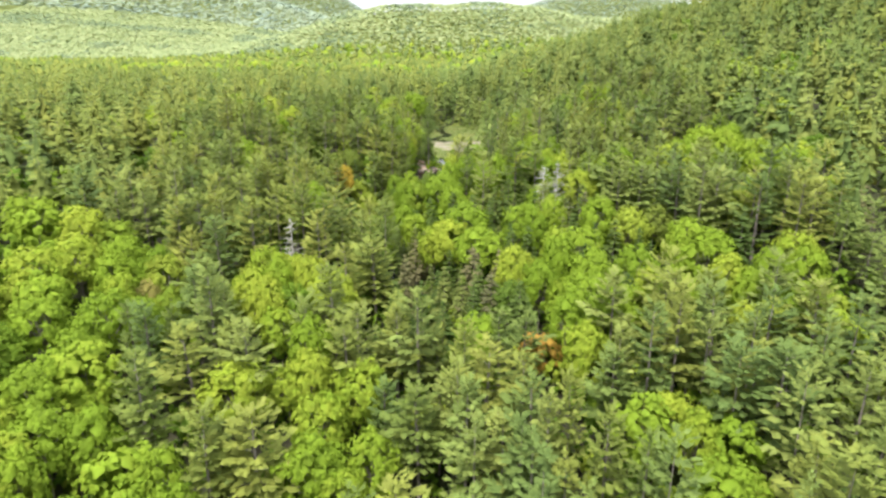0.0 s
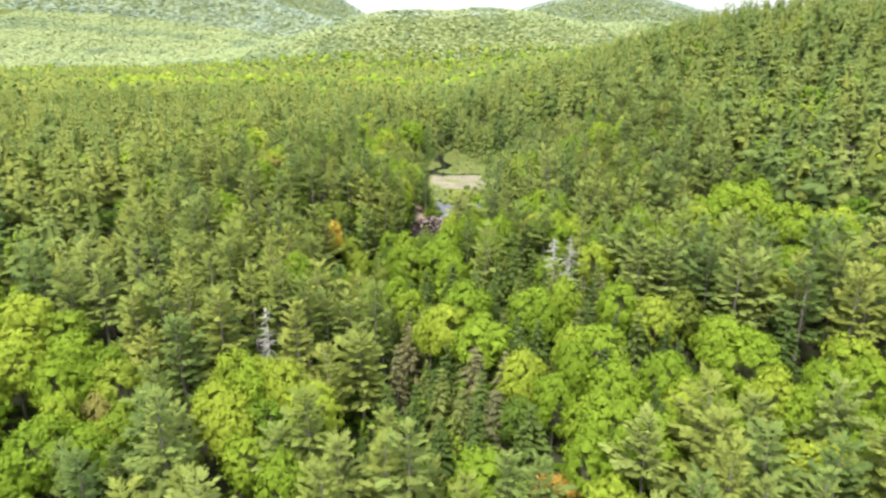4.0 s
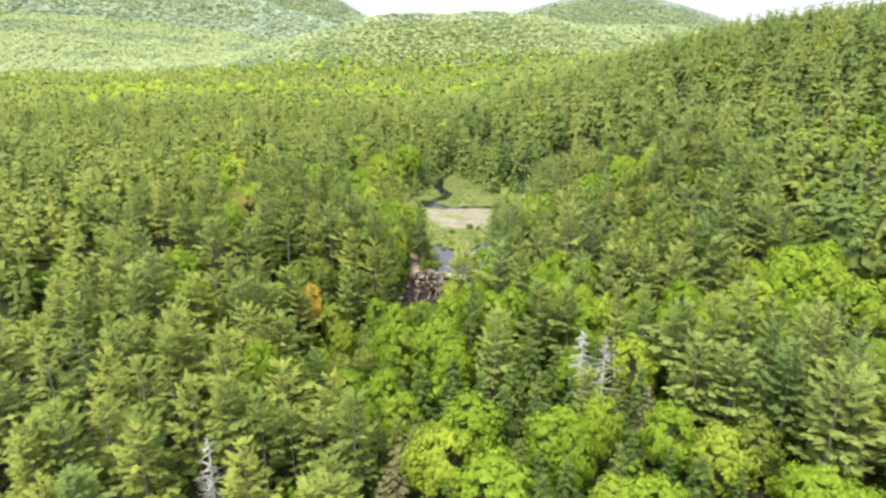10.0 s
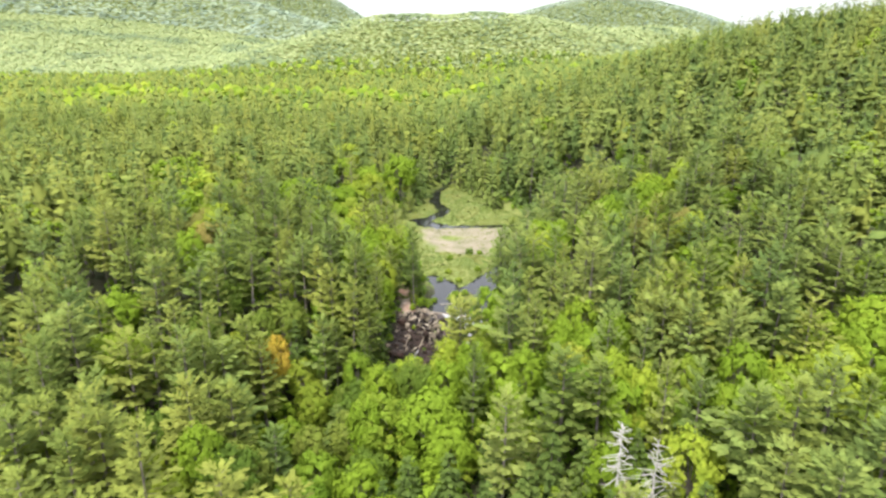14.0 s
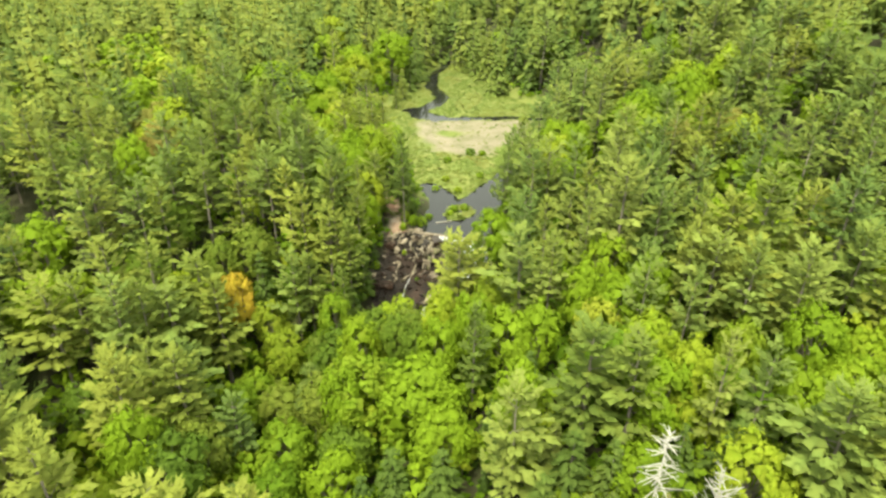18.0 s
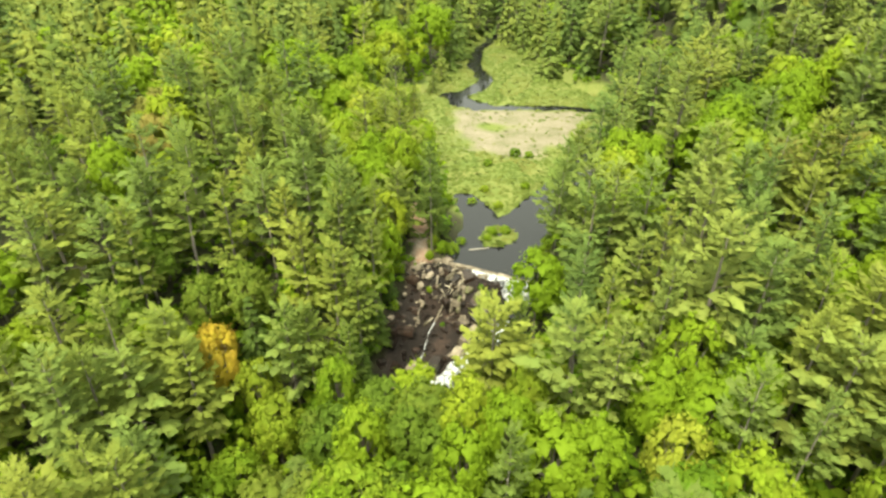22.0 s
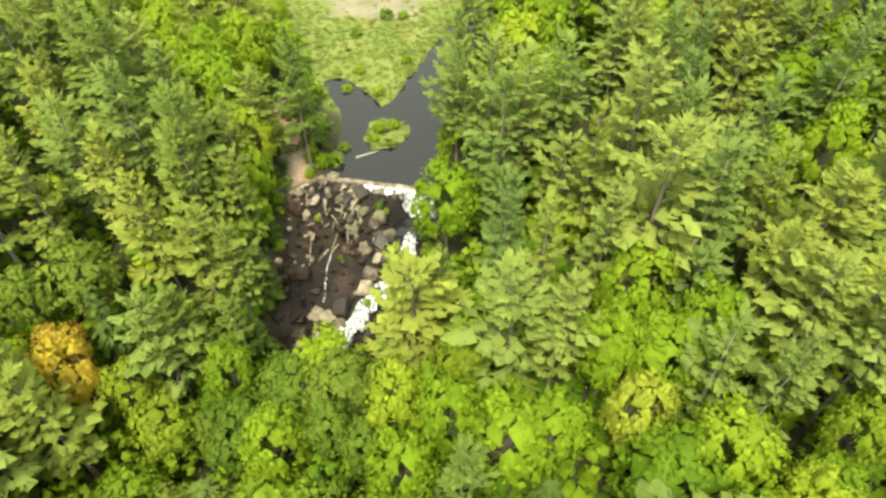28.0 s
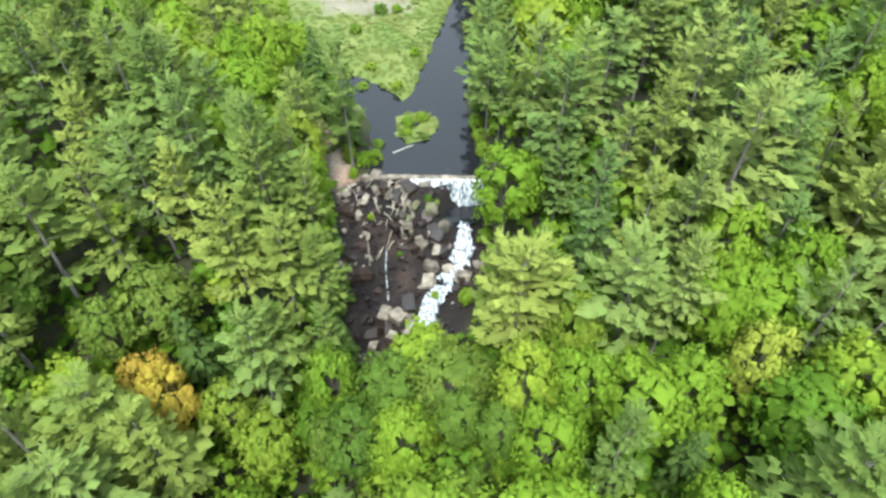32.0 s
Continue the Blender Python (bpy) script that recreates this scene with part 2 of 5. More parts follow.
def land(x, y):
    x, y = np.asarray(x, float), np.asarray(y, float)
    axis = np.interp(y, [-400, 60, 95, 126, 145, 170, 200, 209, 213, 219, 226, 240], [-36, -33, -27, -23, -19, -15, -11.5, -10, -8.5, -5.5, -0.9, -0.5])
    bank = np.interp(y, [-400, 60, 95, 126, 145, 170, 200, 225, 245], [-35, -30, -23, -16.5, -12, -9, -6, -0.8, 0.8])
    far = np.interp(y, [240, 420, 640, 1000, 1500, 2600, 5000], [0, 0.5, 8, 12, 14, 30, 60])
    # the brook leaves the falls and bends away, so the valley floor follows it
    middle = np.interp(y, [-400, 100, 160, 178, 190, 197, 204, 214], [-8, -8, -14, -21, -20, -11, -4, 3])
    away = np.maximum(np.abs(x - middle) - np.interp(y, [190, 214], [5, 9]), 0)
    h = axis + (bank - axis) * smooth(away, 0, 14) + far
    meadow = inside(x, y, MARSH)
    side = np.where(x > 3, 0.16 * np.exp(-away / 160), 0.085 * np.exp(-away / 170)) * away
    side = side * smooth(-meadow, -6, 18) * np.where(y > 226, smooth(away, 0, 30), 1)
    h = h + side + hills(x, y) * smooth(-meadow, -2, 40) - hump(x, y, -30, 194, 11, 12, 9.0) * smooth(-14 - x, 0, 6)
    h = h + waves(x, y, 40, 3) * 1.6 * smooth(-meadow, 0, 30) * smooth(away, 0, 20)
    # the plunge pool under the weir, and steps in the rock below it
    plunge = smooth(1 - np.hypot((x - 8.4) / 4.6, (y - 221.3) / 2.9), 0, 0.45)
    h = h * (1 - plunge) + np.minimum(h, -4.3) * plunge
    rocky = smooth(inside(x, y, GORGE), 0, 2) * (1 - plunge) * (y < 227)
    h = h + rocky * (0.5 * waves(x, y, 3.2, 41) + 0.35 * waves(x, y, 1.6, 42) - 1.3 * smooth(2.6 - from_line(x, y, [(-4.2, 219.5), (-5.4, 215), (-9, 207)]), 0, 1.8))
    ledge = np.floor(h / 1.1 + 0.3 * waves(x, y, 4, 43)) * 1.1
    h = h + (ledge + 0.5 - h) * 0.7 * rocky
    # the marsh stands a hand above the water, brook and pool are cut in
    flat = 0.22 + 0.12 * waves(x, y, 6, 5)
    h = np.where(meadow > 0, flat, np.where(y > 262, np.maximum(h, 0.4), h))
    pool = np.maximum(inside(x, y, POOL), 1.9 - from_line(x, y, CREEK) + 0.5 * waves(x, y, 7, 8))
    pool = np.maximum(pool, 3.2 - from_line(x, y, [(-7, 320), (-3, 314), (0.5, 311)]) + 0.6 * waves(x, y, 5, 12))
    pool = np.maximum(pool, 1.5 - from_line(x, y, DITCH) + 0.3 * waves(x, y, 5, 9))
    isle = inside(x, y, ISLET)
    above = smooth(y - (229.1 - (x + 3) * 0.359), -0.2, 0.7) * (y < 262)
    shore_ = smooth(-pool, 0.0, 1.6) * above
    h = np.maximum(h, -0.9 + 1.5 * shore_ + np.where(above > 0.5, 0, -30))
    cut = smooth(pool, -0.7, 0.8) * (1 - smooth(isle, -0.6, 0.5))
    h = h * (1 - cut) + np.minimum(h, -0.9) * cut
    h = np.where((isle > -0.3) & (isle < 3), np.maximum(h, 0.25 * smooth(isle, -0.3, 0.4)), h)
    return h


# ---- mesh helpers ----
def mesh_from(name, verts, tris, mat, tint=None, shade=False, young=None, normals=None):
    me = bpy.data.meshes.new(name)
    verts, tris = np.asarray(verts, np.float32), np.asarray(tris, np.int32)
    me.vertices.add(len(verts))
    me.vertices.foreach_set("co", verts.ravel())
    me.loops.add(len(tris) * 3)
    me.loops.foreach_set("vertex_index", tris.ravel())
    me.polygons.add(len(tris))
    me.polygons.foreach_set("loop_start", np.arange(0, len(tris) * 3, 3, dtype=np.int32))
    me.polygons.foreach_set("use_smooth", np.full(len(tris), shade))
    if tint is not None:
        me.attributes.new("tint", "FLOAT", "POINT").data.foreach_set("value", np.asarray(tint, np.float32))
    if young is not None:
        me.attributes.new("young", "FLOAT", "POINT").data.foreach_set("value", np.asarray(young, np.float32))
    me.materials.append(mat)
    me.update(calc_edges=True)
    if normals is not None:
        me.attributes.new("custom_normal", "FLOAT_VECTOR", "POINT").data.foreach_set("vector", np.asarray(normals, np.float32).ravel())
    return me


def unit(v):
    return v / np.maximum(np.linalg.norm(v, axis=-1, keepdims=True), 1e-9)


def join(pieces):
    """Vertices and triangles of several pieces as one."""
    vs, ts, k = [], [], 0
    for v, t in pieces:
        vs.append(v)
        ts.append(np.asarray(t) + k)
        k += len(v)
    return np.concatenate(vs), np.concatenate(ts)


def stick(a, b, ra, rb, sides=5):
    """A tapered round stick from a to b, closed at the thin end."""
    a, b = np.asarray(a, float), np.asarray(b, float)
    d = unit(b - a)
    u = unit(np.cross(d, [0.31, 0.83, 0.46]))
    w = np.cross(d, u)
    ang = np.arange(sides) * 2 * math.pi / sides
    ring = np.cos(ang)[:, None] * u + np.sin(ang)[:, None] * w
    v = np.concatenate([a + ring * ra, b + ring * rb, [b + d * rb]])
    t = []
    for i in range(sides):
        j = (i + 1) % sides
        t += [(i, j, sides + j), (i, sides + j, sides + i), (sides + i, sides + j, 2 * sides)]
    return v, np.array(t)


def sprays(pos, way, normal, length, width):
    """Small leafy sprays: single thin triangles that lie across the normal."""
    way = unit(way)
    side = unit(np.cross(normal, way))
    L, W = length[:, None], width[:, None]
    v = np.stack([pos + side * W, pos + way * L, pos - side * W], 1).reshape(-1, 3)
    return v, np.arange(len(pos))[:, None] * 3 + [2, 1, 0]


def puffs(pos, top, along, radius, height, stretch=1.0, sides=5, rng=None):
    """Rounded leafy tufts: a ragged ring with a raised middle, longer along one way."""
    n = len(pos)
    top = unit(top)
    u = unit(along - top * np.sum(along * top, 1, keepdims=True))
    w = np.cross(top, u)
    ang = np.arange(sides) * 2 * math.pi / sides + rng.uniform(0, 6.3, (n, 1))
    rad = radius[:, None] * rng.uniform(0.62, 1.3, (n, sides))
    ring = pos[:, None] + u[:, None] * (np.cos(ang) * rad * stretch)[..., None] + w[:, None] * (np.sin(ang) * rad)[..., None]
    ring = ring - top[:, None] * (height[:, None] * rng.uniform(0.15, 0.75, (n, sides)))[..., None]
    v = np.concatenate([(pos + top * height[:, None] * 0.5)[:, None], ring], 1).reshape(-1, 3)
    k = np.arange(n)[:, None] * (sides + 1)
    t = np.concatenate([k + [0, 1 + i, 1 + (i + 1) % sides] for i in range(sides)], 0)
    return v, t


def crown_normals(v, t, low, high, r, blend):
    """Soft normals for a crown: each tuft's own, leaned towards the way out of the whole crown."""
    f = np.cross(v[t[:, 1]] - v[t[:, 0]], v[t[:, 2]] - v[t[:, 0]])
    own = np.zeros(v.shape)
    for k in range(3):
        np.add.at(own, t[:, k], f)
    out = np.stack([v[:, 0] / r, v[:, 1] / r, (v[:, 2] - low) / (high - low) * 1.6 - 0.25], 1)
    return unit(unit(own) * (1 - blend) + unit(out) * blend)


def pine_shape(seed, h, r, whorls, per, cores, frays, kind="pine", limbs=True, sides=7):
    """A white pine (upswept plumes in loose tiers, ragged outline) or a hemlock (narrow cone, hanging boughs). Gives crown and wood.
    Each bough is a chain of overlapping tufts, frayed along its edge by needle sprays."""
    rng = np.random.RandomState(seed)
    pine = kind == "pine"
    low = h * (rng.uniform(0.26, 0.4) if pine else 0.1)
    lean = rng.normal(0, 0.016, 2) * h
    P, D, N, Rd, U, Q, W, M, L, wood = [], [], [], [], [], [], [], [], [], []
    lop, belly = rng.uniform(0, 6.3), rng.uniform(0.42, 0.62) if cores > 1 else rng.uniform(0.36, 0.5)
    for w in range(whorls):
        f = (w + rng.uniform(0.25, 0.65)) / whorls
        z = low + (h - low) * f
        reach = r * (0.1 + 0.95 * (1 - f) ** belly) * (0.72 + 0.28 * math.sin(min(1.0, f * 3 + 0.25) * math.pi / 2)) * rng.uniform(0.82, 1.14) if pine else r * (0.08 + (1 - f) ** 0.85) * rng.uniform(0.8, 1.12)
        rise = 0.0 + 0.75 * f ** 2 if pine else -0.15 + 0.35 * f
        here = per if f < 0.8 else max(3, per - 1)
        a0 = rng.uniform(0, 6.3)
        for b in range(here):
            if pine and f < 0.75 and rng.rand() < 0.1:      # a lost bough
                continue
            az = a0 + b * 6.283 / here + rng.normal(0, 0.25)
            l = reach * rng.uniform(0.68, 1.18) * (1 + 0.14 * math.cos(az - lop))
            root = np.array([lean[0] * z / h, lean[1] * z / h, z + rng.normal(0, 0.16) * (h - low) / whorls])
            out, side = np.array([math.cos(az), math.sin(az), 0]), np.array([-math.sin(az), math.cos(az), 0])
            sag = 0.2 if pine else -0.22
            u = (np.arange(cores) + rng.uniform(0.35, 0.85, cores)) / cores * 0.74 + 0.28
            lat = np.where(np.arange(cores) % 2 == 0, 1, -1) * rng.uniform(0.3, 1.0, cores) * (u < 0.9) * (1 if cores > 2 else 0.4)
            fan = l * 0.24 * np.sin(np.clip(u, 0.1, 0.95) * math.pi) + 0.08
            p = root + out * (l * u)[:, None] + side * (lat * fan)[:, None]
            p[:, 2] += rise * l * u + sag * l * u * u - 0.12 * np.abs(lat) * fan + rng.normal(0, 0.05, cores)
            slope = rise + 2 * sag * u
            d = out + side * (lat * 0.5)[:, None] + np.stack([0 * u, 0 * u, slope], 1)
            nn = np.array([0, 0, 1.0]) - out * (slope * 0.6)[:, None] + out * (0.25 if cores > 1 else 0.6) + side * (lat * 0.3)[:, None] + rng.normal(0, 0.12, (cores, 3))
            P.append(p), D.append(d), N.append(nn), U.append(u)
            Rd.append((0.12 + l * (0.05 + (0.42 if cores == 1 else 0.36) / (cores + 1))) * rng.uniform(0.75, 1.25, cores))
            if frays:
                pick = rng.randint(0, cores, frays)
                v = rng.uniform(-1, 1, frays)
                way = out + side * (v * 1.15)[:, None] + np.stack([0 * v, 0 * v, slope[pick] + rng.uniform(-0.15, 0.5 if pine else 0.1, frays)], 1)
                Q.append(p[pick] + side * (v * Rd[-1][pick] * 0.7)[:, None] + np.array([0, 0, 0.06]))
                W.append(way)
                M.append(nn[pick] + side * (v * 0.4)[:, None] + rng.normal(0, 0.2, (frays, 3)))
                L.append((0.25 + Rd[-1][pick]) * rng.uniform(0.7, 1.35, frays))
            if limbs and (b + w) % 3 == 0:
                q = root - np.array([0, 0, 0.1])
                wood.append(stick(q, q + out * l * 0.75 + np.array([0, 0, rise * l * 0.7]), 0.045 + 0.02 * l / r, 0.02, 3))
    P, D, N, Rd, U = (np.concatenate(c) for c in (P, D, N, Rd, U))
    ring = 4
    crown = [puffs(P, N, D, Rd, Rd * (0.5 if pine else 0.7), 1.45 if pine else 1.6, ring, rng)]
    # tone rises along the bough; the dark inner end is partly painted shade
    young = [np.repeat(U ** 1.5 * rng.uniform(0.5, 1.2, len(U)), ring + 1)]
    if cores == 1:      # the dense middle of a crown that is seen from afar
        mid = np.stack([np.zeros(3), np.zeros(3), low + (h - low) * np.array([0.1, 0.38, 0.66])], 1)
        crown.append(puffs(mid, np.tile([0, 0, 1.0], (3, 1)), rng.normal(0, 1, (3, 3)), r * np.array([0.62, 0.5, 0.34]), np.full(3, (h - low) * 0.42), 1.0, 5, rng))
        # kept darkest: shade of the crown's inside put into the colour
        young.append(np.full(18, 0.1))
    tip = np.array([[lean[0], lean[1], h - 0.3], [lean[0], lean[1], h - 0.9]]) + rng.normal(0, 0.08, (2, 3))
    crown.append(puffs(tip, np.tile([0, 0, 1.0], (2, 1)), np.array([[1.0, 0, 0], [0, 1, 0]]), np.array([0.2, 0.34]), np.array([0.9, 0.9]), 1.0, 4, rng))
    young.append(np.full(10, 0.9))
    if frays:
        Q, W, M, L = (np.concatenate(c) for c in (Q, W, M, L))
        crown.append(sprays(Q, W, M, L, L * 0.13))
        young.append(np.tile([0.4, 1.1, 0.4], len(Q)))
    crown = join(crown)
    crown = (*crown, np.concatenate(young), crown_normals(*crown, low, h, r, 0.4 if cores > 2 else 0.6))
    if sides > 3:
        wood.insert(0, stick((0, 0, -1.5), (lean[0] * 0.5, lean[1] * 0.5, h * 0.5), 0.014 * h, 0.009 * h, sides))
        wood.insert(1, stick((lean[0] * 0.5, lean[1] * 0.5, h * 0.5), (lean[0], lean[1], h - 0.5), 0.009 * h, 0.02, 5))
    else:
        wood = [stick((0, 0, -1.5), (lean[0], lean[1], h - 0.6), 0.014 * h, 0.02, 3)]
    return crown, join(wood)


def leafy_shape(seed, h, r, lobes, per, size, limbs=True, sides=7):
    """A broad-leaved tree: a trunk that forks into limbs, each with its own heap of leaves."""
    rng = np.random.RandomState(seed)
    mid = h - r * 1.2
    P, D, N, Ln, cores, wood = [], [], [], [], [], []
    fork = np.array([rng.normal(0, 0.2), rng.normal(0, 0.2), h * 0.38])
    for i in range(lobes):
        zf = 1 - 1.62 * (i + 0.5) / lobes
        az = i * 2.399 + rng.normal(0, 0.3)
        q = math.sqrt(max(0, 1 - zf * zf))
        out = np.array([q * math.cos(az), q * math.sin(az), zf])
        c = np.array([0, 0, mid]) + out * np.array([r, r, r * 1.22]) * rng.uniform(0.6, 0.86)
        lr = r * rng.uniform(0.27, 0.4)
        k = max(2, int(round(per * (lr / (0.31 * r)) ** 2)))
        nn = unit(rng.normal(0, 1, (k, 3)) + out * 0.8 + np.array([0, 0, 0.4]))
        p = c + nn * lr * rng.uniform(0.8, 1.05, (k, 1)) * np.array([1.05, 1.05, 0.85])
        face = unit(nn + np.array([0, 0, 0.2]) + rng.normal(0, 0.24, (k, 3)))
        P.append(p), D.append(rng.normal(0, 1, (k, 3))), N.append(face)
        Ln.append(size * rng.uniform(0.65, 1.35, k))
        cores.append((c + out * lr * 0.2, unit(out + np.array([0, 0, 0.35])), lr))
        if limbs:
            wood.append(stick(fork, c - out * lr * 0.6, 0.1, 0.03, 4))
    P, D, N, Ln = np.concatenate(P), np.concatenate(D), np.concatenate(N), np.concatenate(Ln)
    crown = [puffs(P, N, D, Ln * 0.52, Ln * 0.5, 1.15, 4, rng)]
    # the dense leaf mass inside each heap
    cp, cn, cr = (np.array([row[j] for row in cores]) for j in range(3))
    crown.append(puffs(cp, cn, rng.normal(0, 1, cp.shape), cr * 0.78, cr * 0.8, 1.0, 5, rng))
    if limbs:    # loose leaves round each tuft
        pick = rng.permutation(len(P))
        pick = np.concatenate([pick, pick])
        q = P[pick] + rng.normal(0, 0.4, (len(pick), 3)) * Ln[pick][:, None] + N[pick] * 0.12
        crown.append(sprays(q, rng.normal(0, 1, (len(pick), 3)) + N[pick] * 0.5, N[pick] + rng.normal(0, 0.4, (len(pick), 3)), Ln[pick] * 0.62, Ln[pick] * 0.17))
    crown = join(crown)
    crown = (*crown, np.full(len(crown[0]), 0.45), crown_normals(*crown, h - 2.1 * r, h, r, 0.3))
    if sides > 3:
        wood.insert(0, stick((0, 0, -1.5), fork, 0.016 * h, 0.011 * h, sides))
        wood.insert(1, stick(fork, (fork[0], fork[1], h * 0.72), 0.011 * h, 0.03, 5))
    else:
        wood = [stick((0, 0, -1.5), (fork[0], fork[1], h * 0.7), 0.016 * h, 0.03, 3)]
    return crown, join(wood)


def far_shape(seed, h, r, tiers, round_top, sides=6, tufts=0, frays=0):
    """A far tree: ragged tiers one over the other, with a few tufts and sprays that break the outline."""
    rng = np.random.RandomState(seed)
    f = (np.arange(tiers) + 0.4) / tiers
    rad = r * (np.sqrt(1 - 0.8 * f * f) if round_top else 0.12 + 0.95 * (1 - f) ** 0.5) * rng.uniform(0.85, 1.15, tiers)
    pos = np.stack([rng.normal(0, 0.3, tiers), rng.normal(0, 0.3, tiers), h * (0.55 + 0.38 * f if round_top else 0.34 + 0.63 * f)], 1)
    tall = np.full(tiers, h * 0.2 if round_top else h * 0.9 / (tiers + 1))
    pieces = [puffs(pos, np.array([0, 0, 1.0]) + rng.normal(0, 0.08, (tiers, 3)), rng.normal(0, 1, (tiers, 3)), rad, tall, 1.0, sides, rng)]
    young = [np.full(tiers * (sides + 1), 0.5)]
    if tufts:
        i = np.repeat(np.arange(tiers), tufts)
        az = rng.uniform(0, 6.3, len(i))
        out = np.stack([np.cos(az), np.sin(az), 0 * az], 1)
        p = pos[i] + out * (rad[i] * rng.uniform(0.5, 0.9, len(i)))[:, None] - np.array([0, 0, 0.2]) * tall[i][:, None] * rng.uniform(0, 2, (len(i), 1))
        pieces.append(puffs(p, np.array([0, 0, 1.0]) + out * 0.5, out, rad[i] * 0.34 + 0.2, rad[i] * 0.3, 1.3, 4, rng))
        young.append(np.full(len(i) * 5, 0.8))
    if frays:
        i = rng.randint(0, tiers, frays)
        az = rng.uniform(0, 6.3, frays)
        out = np.stack([np.cos(az), np.sin(az), rng.uniform(-0.1, 0.5, frays)], 1)
        pieces.append(sprays(pos[i] + out * (rad[i] * 0.7)[:, None], out, np.array([0, 0, 1.0]) + rng.normal(0, 0.3, (frays, 3)), 0.5 + rad[i] * 0.5, 0.14 + rad[i] * 0.06))
        young.append(np.full(frays * 3, 0.9))
    crown = join(pieces)
    return (*crown, np.concatenate(young), crown_normals(*crown, h * 0.35, h, r, 0.6)), stick((0, 0, -1), (0, 0, h * 0.8), 0.2, 0.05, 3)


def bare_shape(seed, h):
    """A dead standing tree: a grey pole with short broken whorls."""
    rng = np.random.RandomState(seed)
    parts = [stick((0, 0, -1.5), (0.2, 0.1, h * 0.55), 0.24, 0.13, 7), stick((0.2, 0.1, h * 0.55), (0.3, 0.0, h), 0.13, 0.03, 5)]
    for i in range(64):
        f = rng.uniform(0.3, 0.99)
        az, l = rng.uniform(0, 6.3), h * 0.24 * (1.15 - f) ** 0.8 * rng.uniform(0.4, 1.3)
        a = np.array([0.3 * f, 0, h * f])
        out = np.array([math.cos(az), math.sin(az), rng.uniform(-0.3, 0.25)])
        b = a + out * l
        parts.append(stick(a, b, 0.085, 0.03, 4))
        for s in (-1, 1):
            if rng.rand() < 0.6:
                q = a + out * l * rng.uniform(0.4, 0.8)
                parts.append(stick(q, q + (out + s * 0.8 * np.array([-out[1], out[0], 0])) * l * 0.35, 0.022, 0.008, 3))
    return join(parts)


# ---- the trees' shapes, three grades of fineness ----
FINE, FAIR, MID, LOW, FAR = {}, {}, {}, {}, {}
for i in range(8):
    tall = 1 + 0.06 * ((i * 5) % 3 - 1)
    FINE["pine", i] = pine_shape(10 + i, 20 * tall, 4.3 / tall, 9 + i % 3, 5 + i % 2, 6, 20)
    FAIR["pine", i] = pine_shape(10 + i, 20 * tall, 4.3 / tall, 9 + i % 3, 5 + i % 2, 5, 10)
    MID["pine", i] = pine_shape(10 + i, 20 * tall, 4.3 / tall, 9, 5, 4, 11, "pine", False, 3)
for i in range(6):
    FAIR["leafy", i] = leafy_shape(30 + i, 15, 4.8, 27, 12, 0.68)
    FINE["leafy", i] = leafy_shape(30 + i, 15, 4.8, 32, 14, 0.6)
    MID["leafy", i] = leafy_shape(30 + i, 15, 4.8, 24, 9, 0.86, False, 3)
for i in range(3):
    FINE["hemlock", i] = pine_shape(50 + i, 14, 2.9, 14, 5, 3, 8, "hemlock", False)
    FAIR["hemlock", i] = pine_shape(50 + i, 14, 2.9, 14, 6, 3, 6, "hemlock", False)
    MID["hemlock", i] = pine_shape(50 + i, 14, 2.9, 10, 5, 2, 2, "hemlock", False, 3)
for i in range(4):
    LOW["pine", i] = pine_shape(60 + i, 20, 4.1, 7, 5, 1, 1, "pine", False, 3)
    LOW["leafy", i] = leafy_shape(70 + i, 15, 4.8, 15, 2.4, 1.6, False, 3)
    LOW["hemlock", i] = pine_shape(60 + i, 14, 2.8, 7, 4, 1, 1, "hemlock", False, 3)
    FAR["pine", i] = far_shape(60 + i, 19, 3.9, 4, False, 5, 1)
    FAR["leafy", i] = far_shape(70 + i, 15, 5.4, 3, True)
    FAR["hemlock", i] = FAR["pine", i]
VARIANTS = {"pine": 8, "leafy": 6, "hemlock": 3}
LEAF = {"lime": ("leafy", LIME), "green": ("leafy", GREEN), "olive": ("leafy", OLIVE_LEAF), "gold": ("leafy", GOLD), "pine": ("pine", PINE), "warm_pine": ("pine", WARM_PINE), "spruce": ("hemlock", PINE), "hemlock": ("hemlock", HEMLOCK), "young_lime": ("leafy", YELLOW), "rust": ("leafy", RUST), "dry": ("hemlock", DRY), "birch": ("leafy", LIME)}
